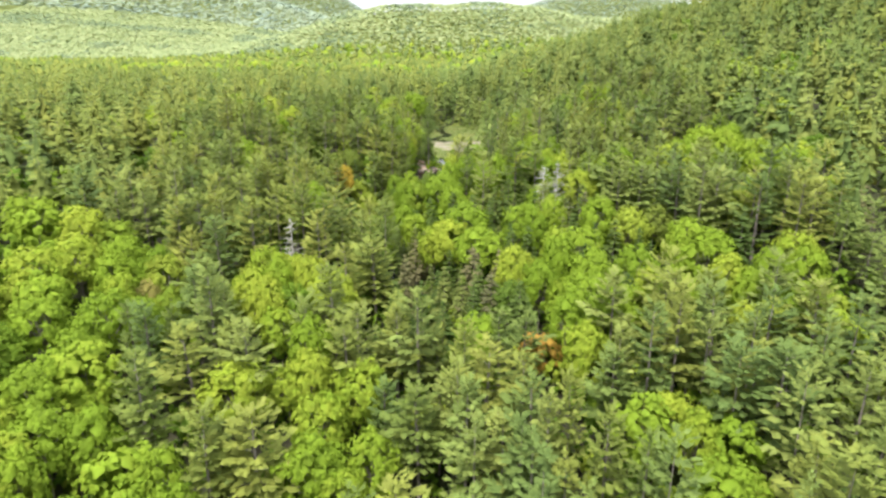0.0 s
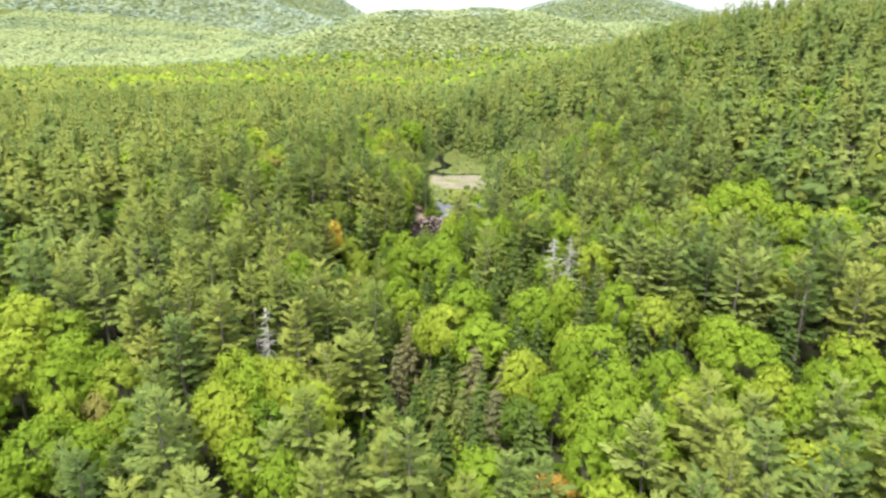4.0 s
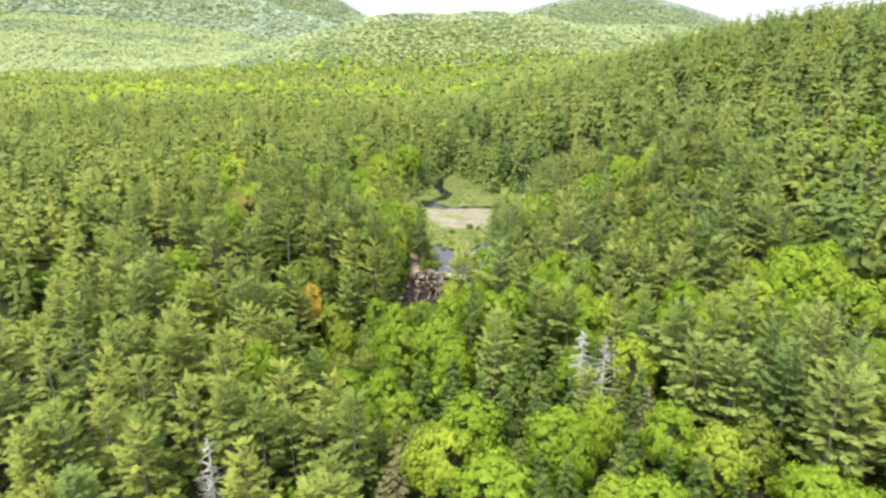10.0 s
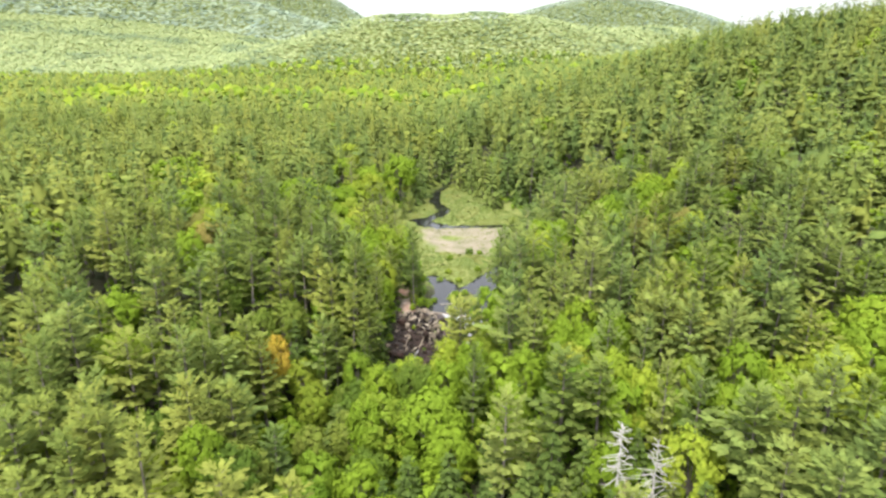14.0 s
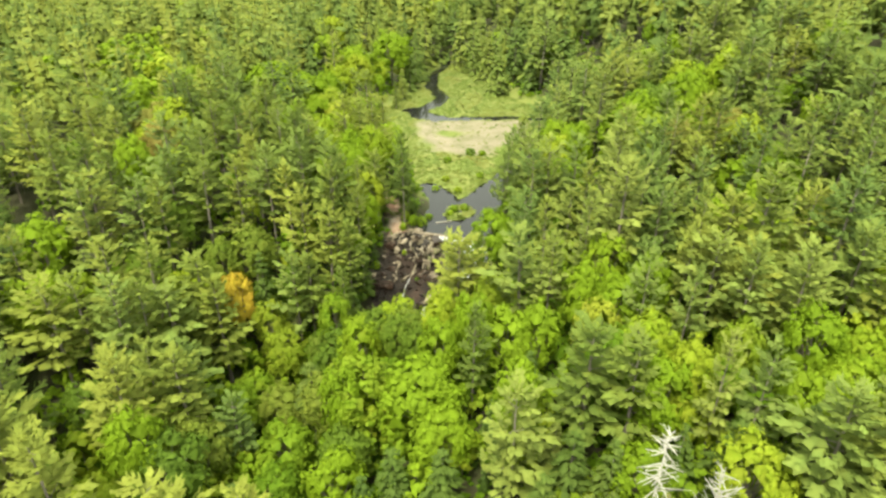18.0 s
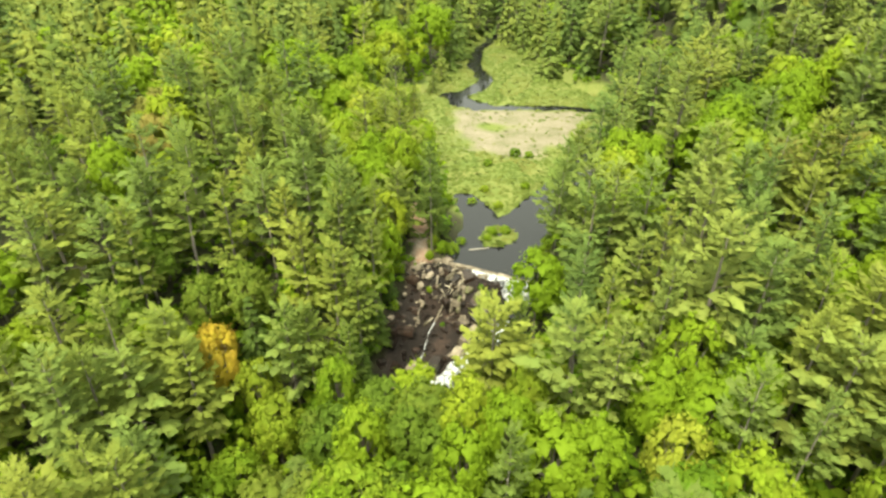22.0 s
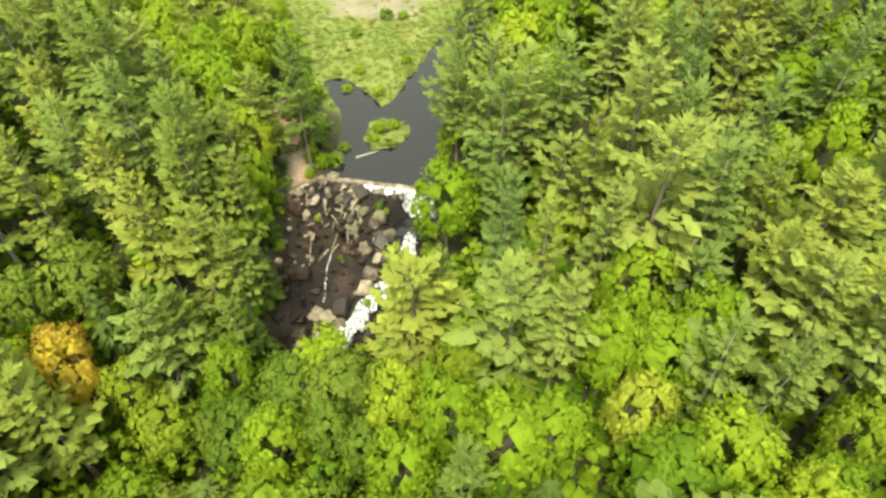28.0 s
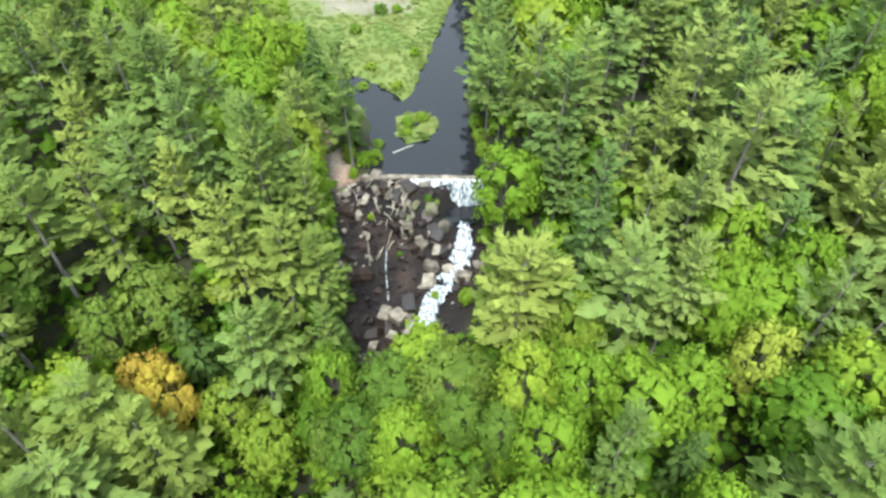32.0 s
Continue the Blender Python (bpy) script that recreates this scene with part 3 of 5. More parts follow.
SAYS = {
    "lime": ("maple_tree", "broad-leaved tree with fresh lime green spring foliage", "broadleaf tree"),
    "young_lime": ("maple_tree", "broad-leaved tree with thin yellow-green young leaves", "broadleaf tree"),
    "green": ("oak_tree", "broad-leaved tree with mid green, slightly olive foliage", "broadleaf tree"),
    "olive": ("oak_tree", "broad-leaved tree with dull olive green foliage", "broadleaf tree"),
    "gold": ("maple_tree", "small broad-leaved tree with yellow and orange leaves", "broadleaf tree"),
    "pine": ("pine_tree", "tall white pine with grey-green needles in loose tiers", "pine tree"),
    "warm_pine": ("pine_tree", "tall white pine with olive green young needles", "pine tree"),
    "spruce": ("spruce_tree", "broad grey-green conifer with boughs down to the ground", "conifer"),
    "rust": ("oak_tree", "small broad-leaved tree with bronze young leaves", "broadleaf tree"),
    "dry": ("hemlock_tree", "brown half-dead conifer among green trees", "conifer"),
    "birch": ("birch_tree", "slender birch with a white trunk and light green leaves", "broadleaf tree"),
    "hemlock": ("hemlock_tree", "narrow dark olive hemlock with hanging sprays", "conifer"),
}
MADE = {}


def place_tree(sort, x, y, scale=1.0, wide=1.0, turn=None, rng=random, z=None):
    """One tree of its own, with trunk and crown, standing on the ground."""
    if sort == "pine" and rng.random() < (0.75 if x < 0 else 0.25):     # the wood is more olive on the side of the path
        sort = "warm_pine"
    shape, mat = LEAF[sort]
    i = rng.randrange(VARIANTS[shape])
    name, label, category = SAYS[sort]
    if (sort, i, y < 255) not in MADE:
        (cv, ct, cy, cn), (wv, wt) = (FINE if y < 255 else FAIR)[shape, i]
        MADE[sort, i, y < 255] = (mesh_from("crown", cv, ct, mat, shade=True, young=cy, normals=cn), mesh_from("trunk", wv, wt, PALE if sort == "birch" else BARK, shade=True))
    crown, trunk = MADE[sort, i, y < 255]
    base = new(name)
    tagged(base, label, category, {"pine": "pine wood", "warm_pine": "pine wood", "hemlock": "hemlocks"}.get(sort, "leafy trees"))
    base.matrix_world = pose(x, y, float(land(x, y)) if z is None else z, 0, 0, rng.uniform(0, 360) if turn is None else turn) @ Matrix.Diagonal((scale * wide, scale * wide, scale, 1))
    for part_name, me in (("trunk", trunk), ("crown", crown)):
        ob = new(part_name, me)
        ob.parent = base
    return base


def scatter(name, shapes, mats, spots, label, category, with_wood=True, seed=1):
    """Many trees as one stuff object. spots: rows of x, y, z, scale, wide, variant."""
    rng = np.random.RandomState(seed)
    V, T, C, Yg, Nn, k = [], [], [], [], [], 0
    WV, WT, wk = [], [], 0
    for i, (crown, wood) in enumerate(shapes):
        rows = spots[spots[:, 5].astype(int) % len(shapes) == i]
        if not len(rows):
            continue
        a = rng.uniform(0, 6.3, len(rows))
        c, s = np.cos(a)[:, None], np.sin(a)[:, None]
        sc, wd = rows[:, 3:4], rows[:, 3:4] * rows[:, 4:5]

        def lay(v):
            x, y = (v[:, 0] * c - v[:, 1] * s) * wd + rows[:, 0:1], (v[:, 0] * s + v[:, 1] * c) * wd + rows[:, 1:2]
            return np.stack([x, y, v[:, 2] * sc + rows[:, 2:3]], 2).reshape(-1, 3)

        V.append(lay(crown[0]))
        T.append((np.arange(len(rows))[:, None, None] * len(crown[0]) + crown[1] + k).reshape(-1, 3))
        C.append(np.repeat(rng.uniform(0, 1, len(rows)), len(crown[0])))
        Yg.append(np.tile(crown[2], len(rows)))
        g = crown[3]
        Nn.append(np.stack([g[:, 0] * c - g[:, 1] * s, g[:, 0] * s + g[:, 1] * c, g[:, 2] + 0 * c], 2).reshape(-1, 3))
        k += len(rows) * len(crown[0])
        if with_wood:
            WV.append(lay(wood[0]))
            WT.append((np.arange(len(rows))[:, None, None] * len(wood[0]) + wood[1] + wk).reshape(-1, 3))
            wk += len(rows) * len(wood[0])
    if not V:
        return None
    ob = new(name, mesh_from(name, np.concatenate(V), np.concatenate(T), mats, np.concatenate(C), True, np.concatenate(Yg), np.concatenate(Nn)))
    tagged(ob, label, category, "", "stuff")
    if with_wood:
        w = new("trunk", mesh_from("trunk", np.concatenate(WV), np.concatenate(WT), BARK))
        w.parent = ob
        tagged(w, kind="stuff")
    return ob


# ---- ground: one sheet to the horizon ----
def steps(stops):
    """Coordinates with spacing that changes: (end, step) pairs from the first value."""
    v = [stops[0]]
    for end, step in stops[1:]:
        n = max(1, round((end - v[-1]) / step))
        v += list(np.linspace(v[-1], end, n + 1)[1:])
    return np.array(v)


gx = steps([-4600, (-1200, 120), (-400, 40), (-120, 12), (-26, 4), (-14, 1.5), (46, 1.2), (120, 5), (400, 14), (1200, 40), (4600, 120)])
gy = steps([-400, (0, 20), (190, 5), (230, 0.8), (262, 1.0), (330, 1.4), (420, 3), (640, 12), (1800, 28), (4700, 90)])
GX, GY = np.meshgrid(gx, gy)
GZ = land(GX, GY)
verts = np.stack([GX, GY, GZ], 2).reshape(-1, 3)
nx, ny = len(gx), len(gy)
q = (np.arange(ny - 1)[:, None] * nx + np.arange(nx - 1)).ravel()
tris = np.concatenate([np.stack([q, q + 1, q + nx + 1], 1), np.stack([q, q + nx + 1, q + nx], 1)])

m, n, l, out = material("forest_floor_and_meadow")
geo = n.new("ShaderNodeNewGeometry")
noise_big, noise_small = n.new("ShaderNodeTexNoise"), n.new("ShaderNodeTexNoise")
noise_big.inputs["Scale"].default_value, noise_small.inputs["Scale"].default_value = 0.16, 2.2
noise_big.inputs["Detail"].default_value, noise_small.inputs["Detail"].default_value = 6, 6
for t_ in (noise_big, noise_small):
    l.new(geo.outputs["Position"], t_.inputs[0])
both = math_node(n, l, "ADD", math_node(n, l, "MULTIPLY", noise_big.outputs[0], 0.6), math_node(n, l, "MULTIPLY", noise_small.outputs[0], 0.4))
colour = None
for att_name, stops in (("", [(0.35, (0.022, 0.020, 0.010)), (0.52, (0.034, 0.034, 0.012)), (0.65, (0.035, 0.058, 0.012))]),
                        ("meadow", [(0.36, (0.10, 0.142, 0.026)), (0.5, (0.13, 0.162, 0.032)), (0.62, (0.175, 0.185, 0.05))]),
                        ("reeds", [(0.36, (0.125, 0.125, 0.058)), (0.5, (0.195, 0.17, 0.115)), (0.66, (0.245, 0.21, 0.155))]),
                        ("dirt", [(0.3, (0.22, 0.105, 0.06)), (0.5, (0.29, 0.19, 0.135)), (0.66, (0.42, 0.36, 0.30))]),
                        ("rock", [(0.3, (0.005, 0.003, 0.0025)), (0.52, (0.013, 0.008, 0.006)), (0.72, (0.05, 0.03, 0.023))])):
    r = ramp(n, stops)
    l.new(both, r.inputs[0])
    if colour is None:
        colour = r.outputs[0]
    else:
        att, mix = n.new("ShaderNodeAttribute"), n.new("ShaderNodeMixRGB")
        att.attribute_name = att_name
        l.new(att.outputs["Fac"], mix.inputs[0])
        l.new(colour, mix.inputs[1])
        l.new(r.outputs[0], mix.inputs[2])
        colour = mix.outputs[0]
p, bump = n.new("ShaderNodeBsdfPrincipled"), n.new("ShaderNodeBump")
bump.inputs["Strength"].default_value, bump.inputs["Distance"].default_value = 0.6, 0.2
l.new(noise_small.outputs[0], bump.inputs["Height"])
l.new(bump.outputs[0], p.inputs["Normal"])
p.inputs["Roughness"].default_value = 0.95
l.new(colour, p.inputs["Base Color"])
l.new(p.outputs[0], out.inputs[0])
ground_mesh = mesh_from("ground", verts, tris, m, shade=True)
wob = 1.2 * waves(GX, GY, 5, 21)
cover = {"meadow": np.maximum(smooth(inside(GX, GY, MARSH) + wob * 0.5, -5.5, -3), np.maximum(smooth(inside(GX, GY, ISLET), -0.8, 0), smooth(GY, 900, 1200))),
         "reeds": smooth(inside(GX, GY, REEDS) + 2 * wob, -2, 2.5) * smooth(np.hypot((GX - 6) / 1.6, GY - 294.5) + wob, 1.5, 4),
         "dirt": smooth(1.5 - from_line(GX, GY, PATH) + 0.8 * waves(GX, GY, 1.6, 23), -0.3, 0.4),
         "rock": smooth(inside(GX, GY, GORGE) + 0.7 * wob, -1, 1) * (GY < 229)}
for key, value in cover.items():
    ground_mesh.attributes.new(key, "FLOAT", "POINT").data.foreach_set("value", value.ravel().astype(np.float32))
tagged(new("ground", ground_mesh), "wooded valley floor, with an open green marsh meadow", "ground", kind="structure")

# ---- water of pool and creek ----
m, n, l, out = material("dark_water")
p, tex, bump, geo = n.new("ShaderNodeBsdfPrincipled"), n.new("ShaderNodeTexNoise"), n.new("ShaderNodeBump"), n.new("ShaderNodeNewGeometry")
p.inputs["Base Color"].default_value = (0.012, 0.012, 0.014, 1)
p.inputs["Roughness"].default_value, p.inputs["IOR"].default_value = 0.05, 1.4
tex.inputs["Scale"].default_value, tex.inputs["Detail"].default_value = 1.6, 4
l.new(geo.outputs["Position"], tex.inputs[0])
l.new(tex.outputs[0], bump.inputs["Height"])
bump.inputs["Strength"].default_value, bump.inputs["Distance"].default_value = 0.12, 0.05
l.new(bump.outputs[0], p.inputs["Normal"])
l.new(p.outputs[0], out.inputs[0])
WATER = m


water_edge = [(-26, 480), (-26, 236), (-4, 229.6), (-2.6, 228.9), (12.4, 223.7), (14, 226.5), (20, 238), (46, 262), (46, 480)]
water_mesh = bpy.data.meshes.new("water")
water_mesh.from_pydata([(x, y, 0.0) for x, y in water_edge], [], [tuple(range(len(water_edge)))])
water_mesh.materials.append(WATER)
tagged(new("water", water_mesh), "still dark brook and mill pool water among the marsh", "water", kind="structure")

# ---- where trees stand: patches (x, y, radius) of each kind ----
LIME_DOWNSTREAM = [(-68, 96, 9), (-59, 80, 9), (-52, 69, 8), (-32, 83, 6), (-26, 115, 6), (-17, 77, 6), (22, 103, 6), (38, 120, 7), (55, 118, 7),
                   (59, 101, 7), (34, 66, 5), (-36, 68, 6), (4, 108, 5), (-80, 124, 9), (-79, 138, 7), (-94, 135, 10), (-27, 121, 6), (49, 119, 7), (-75, 105, 16), (-62, 82, 12), (45, 125, 10)]
LIME_BROOK = [(20, 139, 11), (9, 146, 5), (26, 129, 7), (8, 140, 5), (42, 136, 6), (35, 155, 6), (30, 172, 6), (34, 166, 6), (45, 166, 6), (26, 190, 5),
              (19, 181, 4), (-1, 184, 3), (5, 187, 3)]
LIME_SIDES = [(64, 172, 8), (80, 174, 13), (94, 167, 9), (60, 173, 6), (-14, 218, 4), (-16, 236, 6), (-22, 259, 8), (-15, 231, 4), (-42, 285, 10), (-13, 308, 6),
              (-15, 342, 8), (-38, 335, 8), (-22, 322, 8), (-66, 257, 6), (-51, 228, 5), (-59, 193, 6), (-52, 178, 5), (-79, 300, 9)]
LIME_UPPER = [(30, 233, 5), (55, 248, 7), (43, 240, 6), (59, 216, 7), (18, 219, 4), (-210, 711, 45), (-67, 667, 30), (-140, 690, 38), (-290, 700, 45), (20, 690, 22),
              (-350, 760, 45), (-20, 368, 7), (-100, 330, 10)]
DARK = [(-1, 168, 7), (8, 133, 7), (36, 143, 6), (50, 132, 6), (-9, 141, 8), (21, 158, 6), (-18, 163, 6), (-17, 172, 6), (3, 167, 5), (-4, 155, 9),
        (-10, 125, 7), (4, 120, 7), (-14, 190, 6), (14, 174, 5), (-3, 100, 6), (62, 128, 6), (-30, 190, 8)]
OLIVE = [(-40, 192, 9), (0, 180, 8), (9, 173, 6), (-10, 177, 7), (-22, 187, 6), (-16, 192, 5), (-30, 183, 7), (-8, 189, 6), (6, 180, 6), (-19, 183, 6), (10, 128, 7), (2, 146, 6), (50, 226, 6), (-45, 205, 6), (-45, 172, 9), (-30, 172, 8), (-58, 150, 8), (-44, 152, 6)]


def weight(patches, x, y):
    return max(math.exp(-(((x - a) ** 2 + (y - b) ** 2) / (1.7 * c * c)) ** 2) for a, b, c in patches)


def sort_at(x, y, r1, r2, stray):
    """Which kind of tree grows at a spot; r1 and r2 are chance numbers."""
    lime = max(weight(p, x, y) for p in (LIME_DOWNSTREAM, LIME_BROOK, LIME_SIDES, LIME_UPPER))
    if y > 1000:
        lime = max(lime, 0.3)
    dark, olive = weight(DARK, x, y), weight(OLIVE, x, y)
    if min(lime, dark) > 0.25 and r1 < 0.85:
        return "hemlock" if r2 < 0.45 else "lime" if r2 < 0.9 else "green"
    if r1 < 0.9 * lime and lime >= max(dark, olive):
        return "lime" if r2 < 0.7 else "green"
    if r1 < 0.85 * dark:
        return "hemlock"
    if r1 < 0.8 * olive:
        return "olive" if r2 < 0.75 else "green"
    if r1 > 1 - stray:
        return "lime" if r2 < 0.5 else "green"
    return "hemlock" if r2 < 0.07 else "pine"


# trees that stand out, area by area: x, y and how broad the crown is
PINES_UPPER = [
    (38.3, 269.9, 1.35), (-47.5, 245.4, 0.86), (-27.6, 243.2, 0.98), (-30.7, 235.4, 0.98), (-35.9, 235, 0.62), (-62.6, 233.8, 0.91),
    (-5.3, 230.6, 0.68), (37.5, 227.7, 0.96), (15.4, 227.3, 0.62)]
PINES_FALLS = [
    (-42.8, 225.1, 0.96), (49.9, 224.4, 0.93), (-23.7, 223.4, 0.84), (-63.9, 222.7, 0.94), (-29.7, 220.2, 0.83), (22, 218.7, 1.01),
    (-25.7, 217.7, 0.8), (-46.1, 217.2, 0.8), (40.6, 216.5, 0.77), (-17.3, 216, 0.62), (-34.1, 215.9, 0.8), (37.9, 212.2, 0.86),
    (-21.9, 211.6, 0.72), (55.8, 210.7, 0.83), (-57.3, 210.6, 1.34), (63.2, 210, 0.82), (-17.5, 209.5, 0.89), (-45.4, 208.6, 0.95),
    (36, 208.4, 0.85), (26.5, 207.4, 0.71), (-22.1, 202, 0.77), (76, 201.7, 1.1), (15.7, 201.4, 0.74), (43.2, 199.7, 0.73), (24.9, 197.6, 0.65),
    (53, 197.5, 0.99), (-36.8, 197.5, 1.35), (-43.3, 196.7, 0.96), (18.3, 196.6, 0.67), (-33, 194.8, 1.19)]
PINES_FALLS_SIDE = [
    (-48.5, 194.4, 1.02), (44.1, 193.3, 1.19), (-39, 191.8, 1.35), (-66.9, 190.7, 1.35)]
PINES_BROOK = [
    (37.5, 189.4, 0.8), (18, 189.2, 0.69), (-41.5, 188.3, 0.9), (-49.4, 186.9, 0.95), (60.1, 186.9, 1.12), (-53.9, 186.7, 1.27),
    (-35.3, 183.4, 1.03), (29.6, 182, 0.73), (42.9, 181.4, 0.77), (34.9, 180.7, 0.62), (-75.8, 180.7, 1.33), (48.8, 179.9, 0.69),
    (-37.9, 179.4, 0.82), (6.8, 178.4, 0.62), (-33.1, 178.4, 0.98), (-77, 175.2, 1.35), (-37.3, 171.6, 1), (-51.5, 171.4, 1.12), (19.8, 169.5, 1.3),
    (38.9, 166.5, 0.82), (33.6, 165.7, 0.62), (10.6, 163.5, 0.88), (-58.3, 162.1, 1.14), (-81.5, 160.2, 1.35)]
PINES_LOWER = [
    (-64.2, 158.6, 1.1), (-18.8, 158.5, 0.92), (43.5, 158.5, 1.2), (48.3, 157.9, 1.35), (64.2, 156.2, 1.15), (-27.6, 155.8, 1.35),
    (-56.8, 153.3, 0.95), (56, 151.7, 1.1), (-20.5, 150.7, 1.04), (-49, 149.5, 1.19), (-34.4, 149, 0.91), (-39.6, 146.3, 0.89), (-71.5, 146.2, 1.11),
    (46.4, 145.2, 1.2), (-77.2, 145.1, 1.1), (-28.3, 144.7, 0.96), (55.1, 144.6, 1.11), (-51, 140.9, 1.19), (-16.8, 139.3, 1.03),
    (-61.2, 138.4, 1.35), (61.4, 138, 1.35), (-43.7, 137.9, 1.16), (-15.5, 134.5, 1.35), (-27.5, 133.5, 1.12), (68.2, 132.1, 1.23),
    (79.5, 131.2, 1.22), (-20.8, 128, 1.08)]
PINES_DOWNSTREAM = [
    (-46.9, 125.9, 1.35), (-47, 110.7, 1.18), (-8.7, 106.5, 1.29), (-15.8, 105.6, 1.28), (37.9, 97.8, 1.35), (-50, 96.7, 1.06), (45.9, 96.5, 1.35),
    (61.8, 95.2, 1.35), (-32.6, 94.5, 1.35), (-41.1, 92.7, 1.35), (6.7, 89.1, 1.35), (2.3, 87.4, 0.89), (26.7, 86.7, 0.86), (-3.7, 83.1, 1.24),
    (44.9, 82.2, 1.19), (-44.4, 81.6, 1.11), (47.1, 78.4, 1.23), (17.8, 77.2, 0.7), (56.9, 75.2, 0.94), (-26.2, 74.6, 1.35), (-32.9, 74.2, 0.86),
    (13.8, 73.2, 0.84), (9.8, 69.9, 0.81), (21, 69.4, 0.72), (24.4, 64.4, 0.76), (45, 63.4, 0.89)]
LIMES_UPPER = [
    (-46.9, 295.9, 1.35), (-79.8, 278.8, 1.05), (58.5, 258.8, 0.79), (-13.6, 248.4, 0.77), (-17.7, 243.6, 0.62), (-22.2, 241.5, 0.62),
    (30.8, 236.8, 0.62), (-59.1, 229.7, 0.76)]
LIMES_FALLS = [
    (54.1, 206.2, 0.62), (-65, 205.4, 0.98), (27, 193.5, 0.62), (-58.6, 191.3, 0.89)]
LIMES_BROOK = [
    (32.2, 188.7, 0.62), (-10, 188.2, 0.62), (2.7, 187.9, 0.62), (22.7, 187.7, 0.62), (76.4, 185.8, 1.15), (6.8, 185.6, 0.62), (2.3, 182.3, 0.62),
    (15.7, 181.6, 0.62), (79.7, 178.8, 0.99), (71.1, 178.3, 1.03), (-11, 177.9, 0.62), (29.2, 176.9, 0.75), (49.8, 175.7, 0.78), (-0, 175.1, 1.09),
    (63.1, 174, 1.06), (32.6, 171.2, 0.62), (12.2, 171.1, 0.62), (28.4, 169.3, 0.88), (84.7, 169.2, 1.09), (-34.7, 166.9, 0.72),
    (-10.8, 166.7, 0.75), (43.6, 166.4, 0.62), (93.5, 165.2, 1.06), (90, 160.2, 1.1)]
LIMES_LOWER = [
    (-7.3, 159.7, 0.71), (35.1, 157.9, 0.84), (5.8, 147.9, 1), (-2.2, 146.8, 0.7), (25.5, 143.9, 0.66), (1.3, 143.8, 1.04), (-95.8, 141.9, 1.13),
    (35.6, 140.8, 0.8), (20.7, 139.2, 0.7), (-82.1, 137.9, 1.1), (8.3, 135.5, 1.16), (24.5, 128.6, 0.73)]
LIMES_DOWNSTREAM = [
    (-37.2, 125.6, 0.72), (-76.2, 124.1, 1), (-28.3, 123.7, 0.8), (23.9, 123.6, 0.67), (54.4, 123.3, 1.12), (14.8, 123, 0.87), (-68.4, 122.3, 0.77),
    (-33.9, 122, 0.66), (-81.3, 119.2, 1.18), (38.7, 119, 0.86), (29.3, 117.1, 0.9), (19, 116.1, 0.73), (64.2, 115.7, 0.73), (71.3, 115.6, 0.73),
    (54.7, 114.3, 0.83), (-62.5, 113.8, 0.72), (-34.7, 113, 0.8), (57.3, 110.4, 0.8), (26.4, 108.8, 0.91), (42.7, 108.4, 0.9), (-61.9, 106.4, 0.98),
    (-72.4, 103.8, 0.96), (6.6, 103.4, 0.96), (-24, 103.2, 0.77), (22.2, 102, 0.75), (61.1, 101.2, 1.03), (26.7, 100.4, 0.65), (-22.5, 95.2, 0.81),
    (-62, 95.2, 0.81), (23.3, 93.3, 0.79)]
LIMES_DOWNSTREAM_SIDE = [
    (-33.5, 89.9, 1.03), (-63.4, 88.1, 1.01), (-19.4, 85.5, 0.83), (-10.4, 80.8, 0.8), (-51, 78.8, 0.93), (-57.5, 77.8, 0.99), (34.1, 73.2, 0.64),
    (-14.2, 73, 0.67), (-38.7, 72.2, 0.65), (-56.3, 70.6, 0.71), (-34.9, 66.5, 0.68), (34.1, 64, 0.97)]
HEMLOCKS_UPPER = [
    (-7, 245, 1), (-11.5, 236, 1)]
HEMLOCKS_FALLS = [
    (-28.7, 206.2, 0.98)]
HEMLOCKS_BROOK = [
    (-17.5, 186.3, 1.3), (-2.9, 165.3, 1.24), (-6.7, 164.1, 1.08), (2.8, 162.8, 1.2)]
HEMLOCKS_LOWER = [
    (13.4, 157.6, 1.28), (8, 155.9, 1.12), (-7, 154.4, 1.15), (22.6, 151.5, 0.94), (26.6, 136.3, 0.98), (37.6, 132.9, 1.27), (14.9, 131.3, 1.1),
    (63.7, 128.8, 1.35), (0.2, 128.6, 1.1), (-10.3, 128.1, 1.19)]
HEMLOCKS_DOWNSTREAM = [
    (3.9, 120.4, 1.01), (65.6, 119.2, 1.08), (14.4, 110.3, 1.35)]
GOLDS_ALL = [
    (-34.1, 204.5, 0.87), (17.5, 101.2, 1.24)]
OLIVES_ALL = [
    (53, 262.3, 1.33), (-31.5, 210.5, 0.96), (-36.4, 208.5, 0.72), (-9, 197, 1), (-17, 193.8, 0.64), (-4.2, 188.2, 0.62), (-22.4, 186.4, 0.94),
    (-0.8, 185.6, 0.62), (-14, 182, 1), (-44.2, 175.3, 0.71), (-29.9, 172.3, 0.94), (49.1, 141.1, 1.01), (13.1, 115.3, 0.92)]
YOUNG_LIMES_ALL = [
    (-23.4, 276.3, 1), (23.6, 182, 0.62), (42.3, 136.8, 0.95)]
GREENS_ALL = [
    (-26.5, 199.8, 0.62), (-15.5, 199.2, 0.62), (-23.8, 196.7, 0.85), (9.6, 191.1, 0.62), (-28.6, 185.8, 0.67), (41, 176.7, 0.62), (-75.2, 137.9, 1),
    (-61, 127.9, 0.82), (-29.9, 116.1, 0.84)]
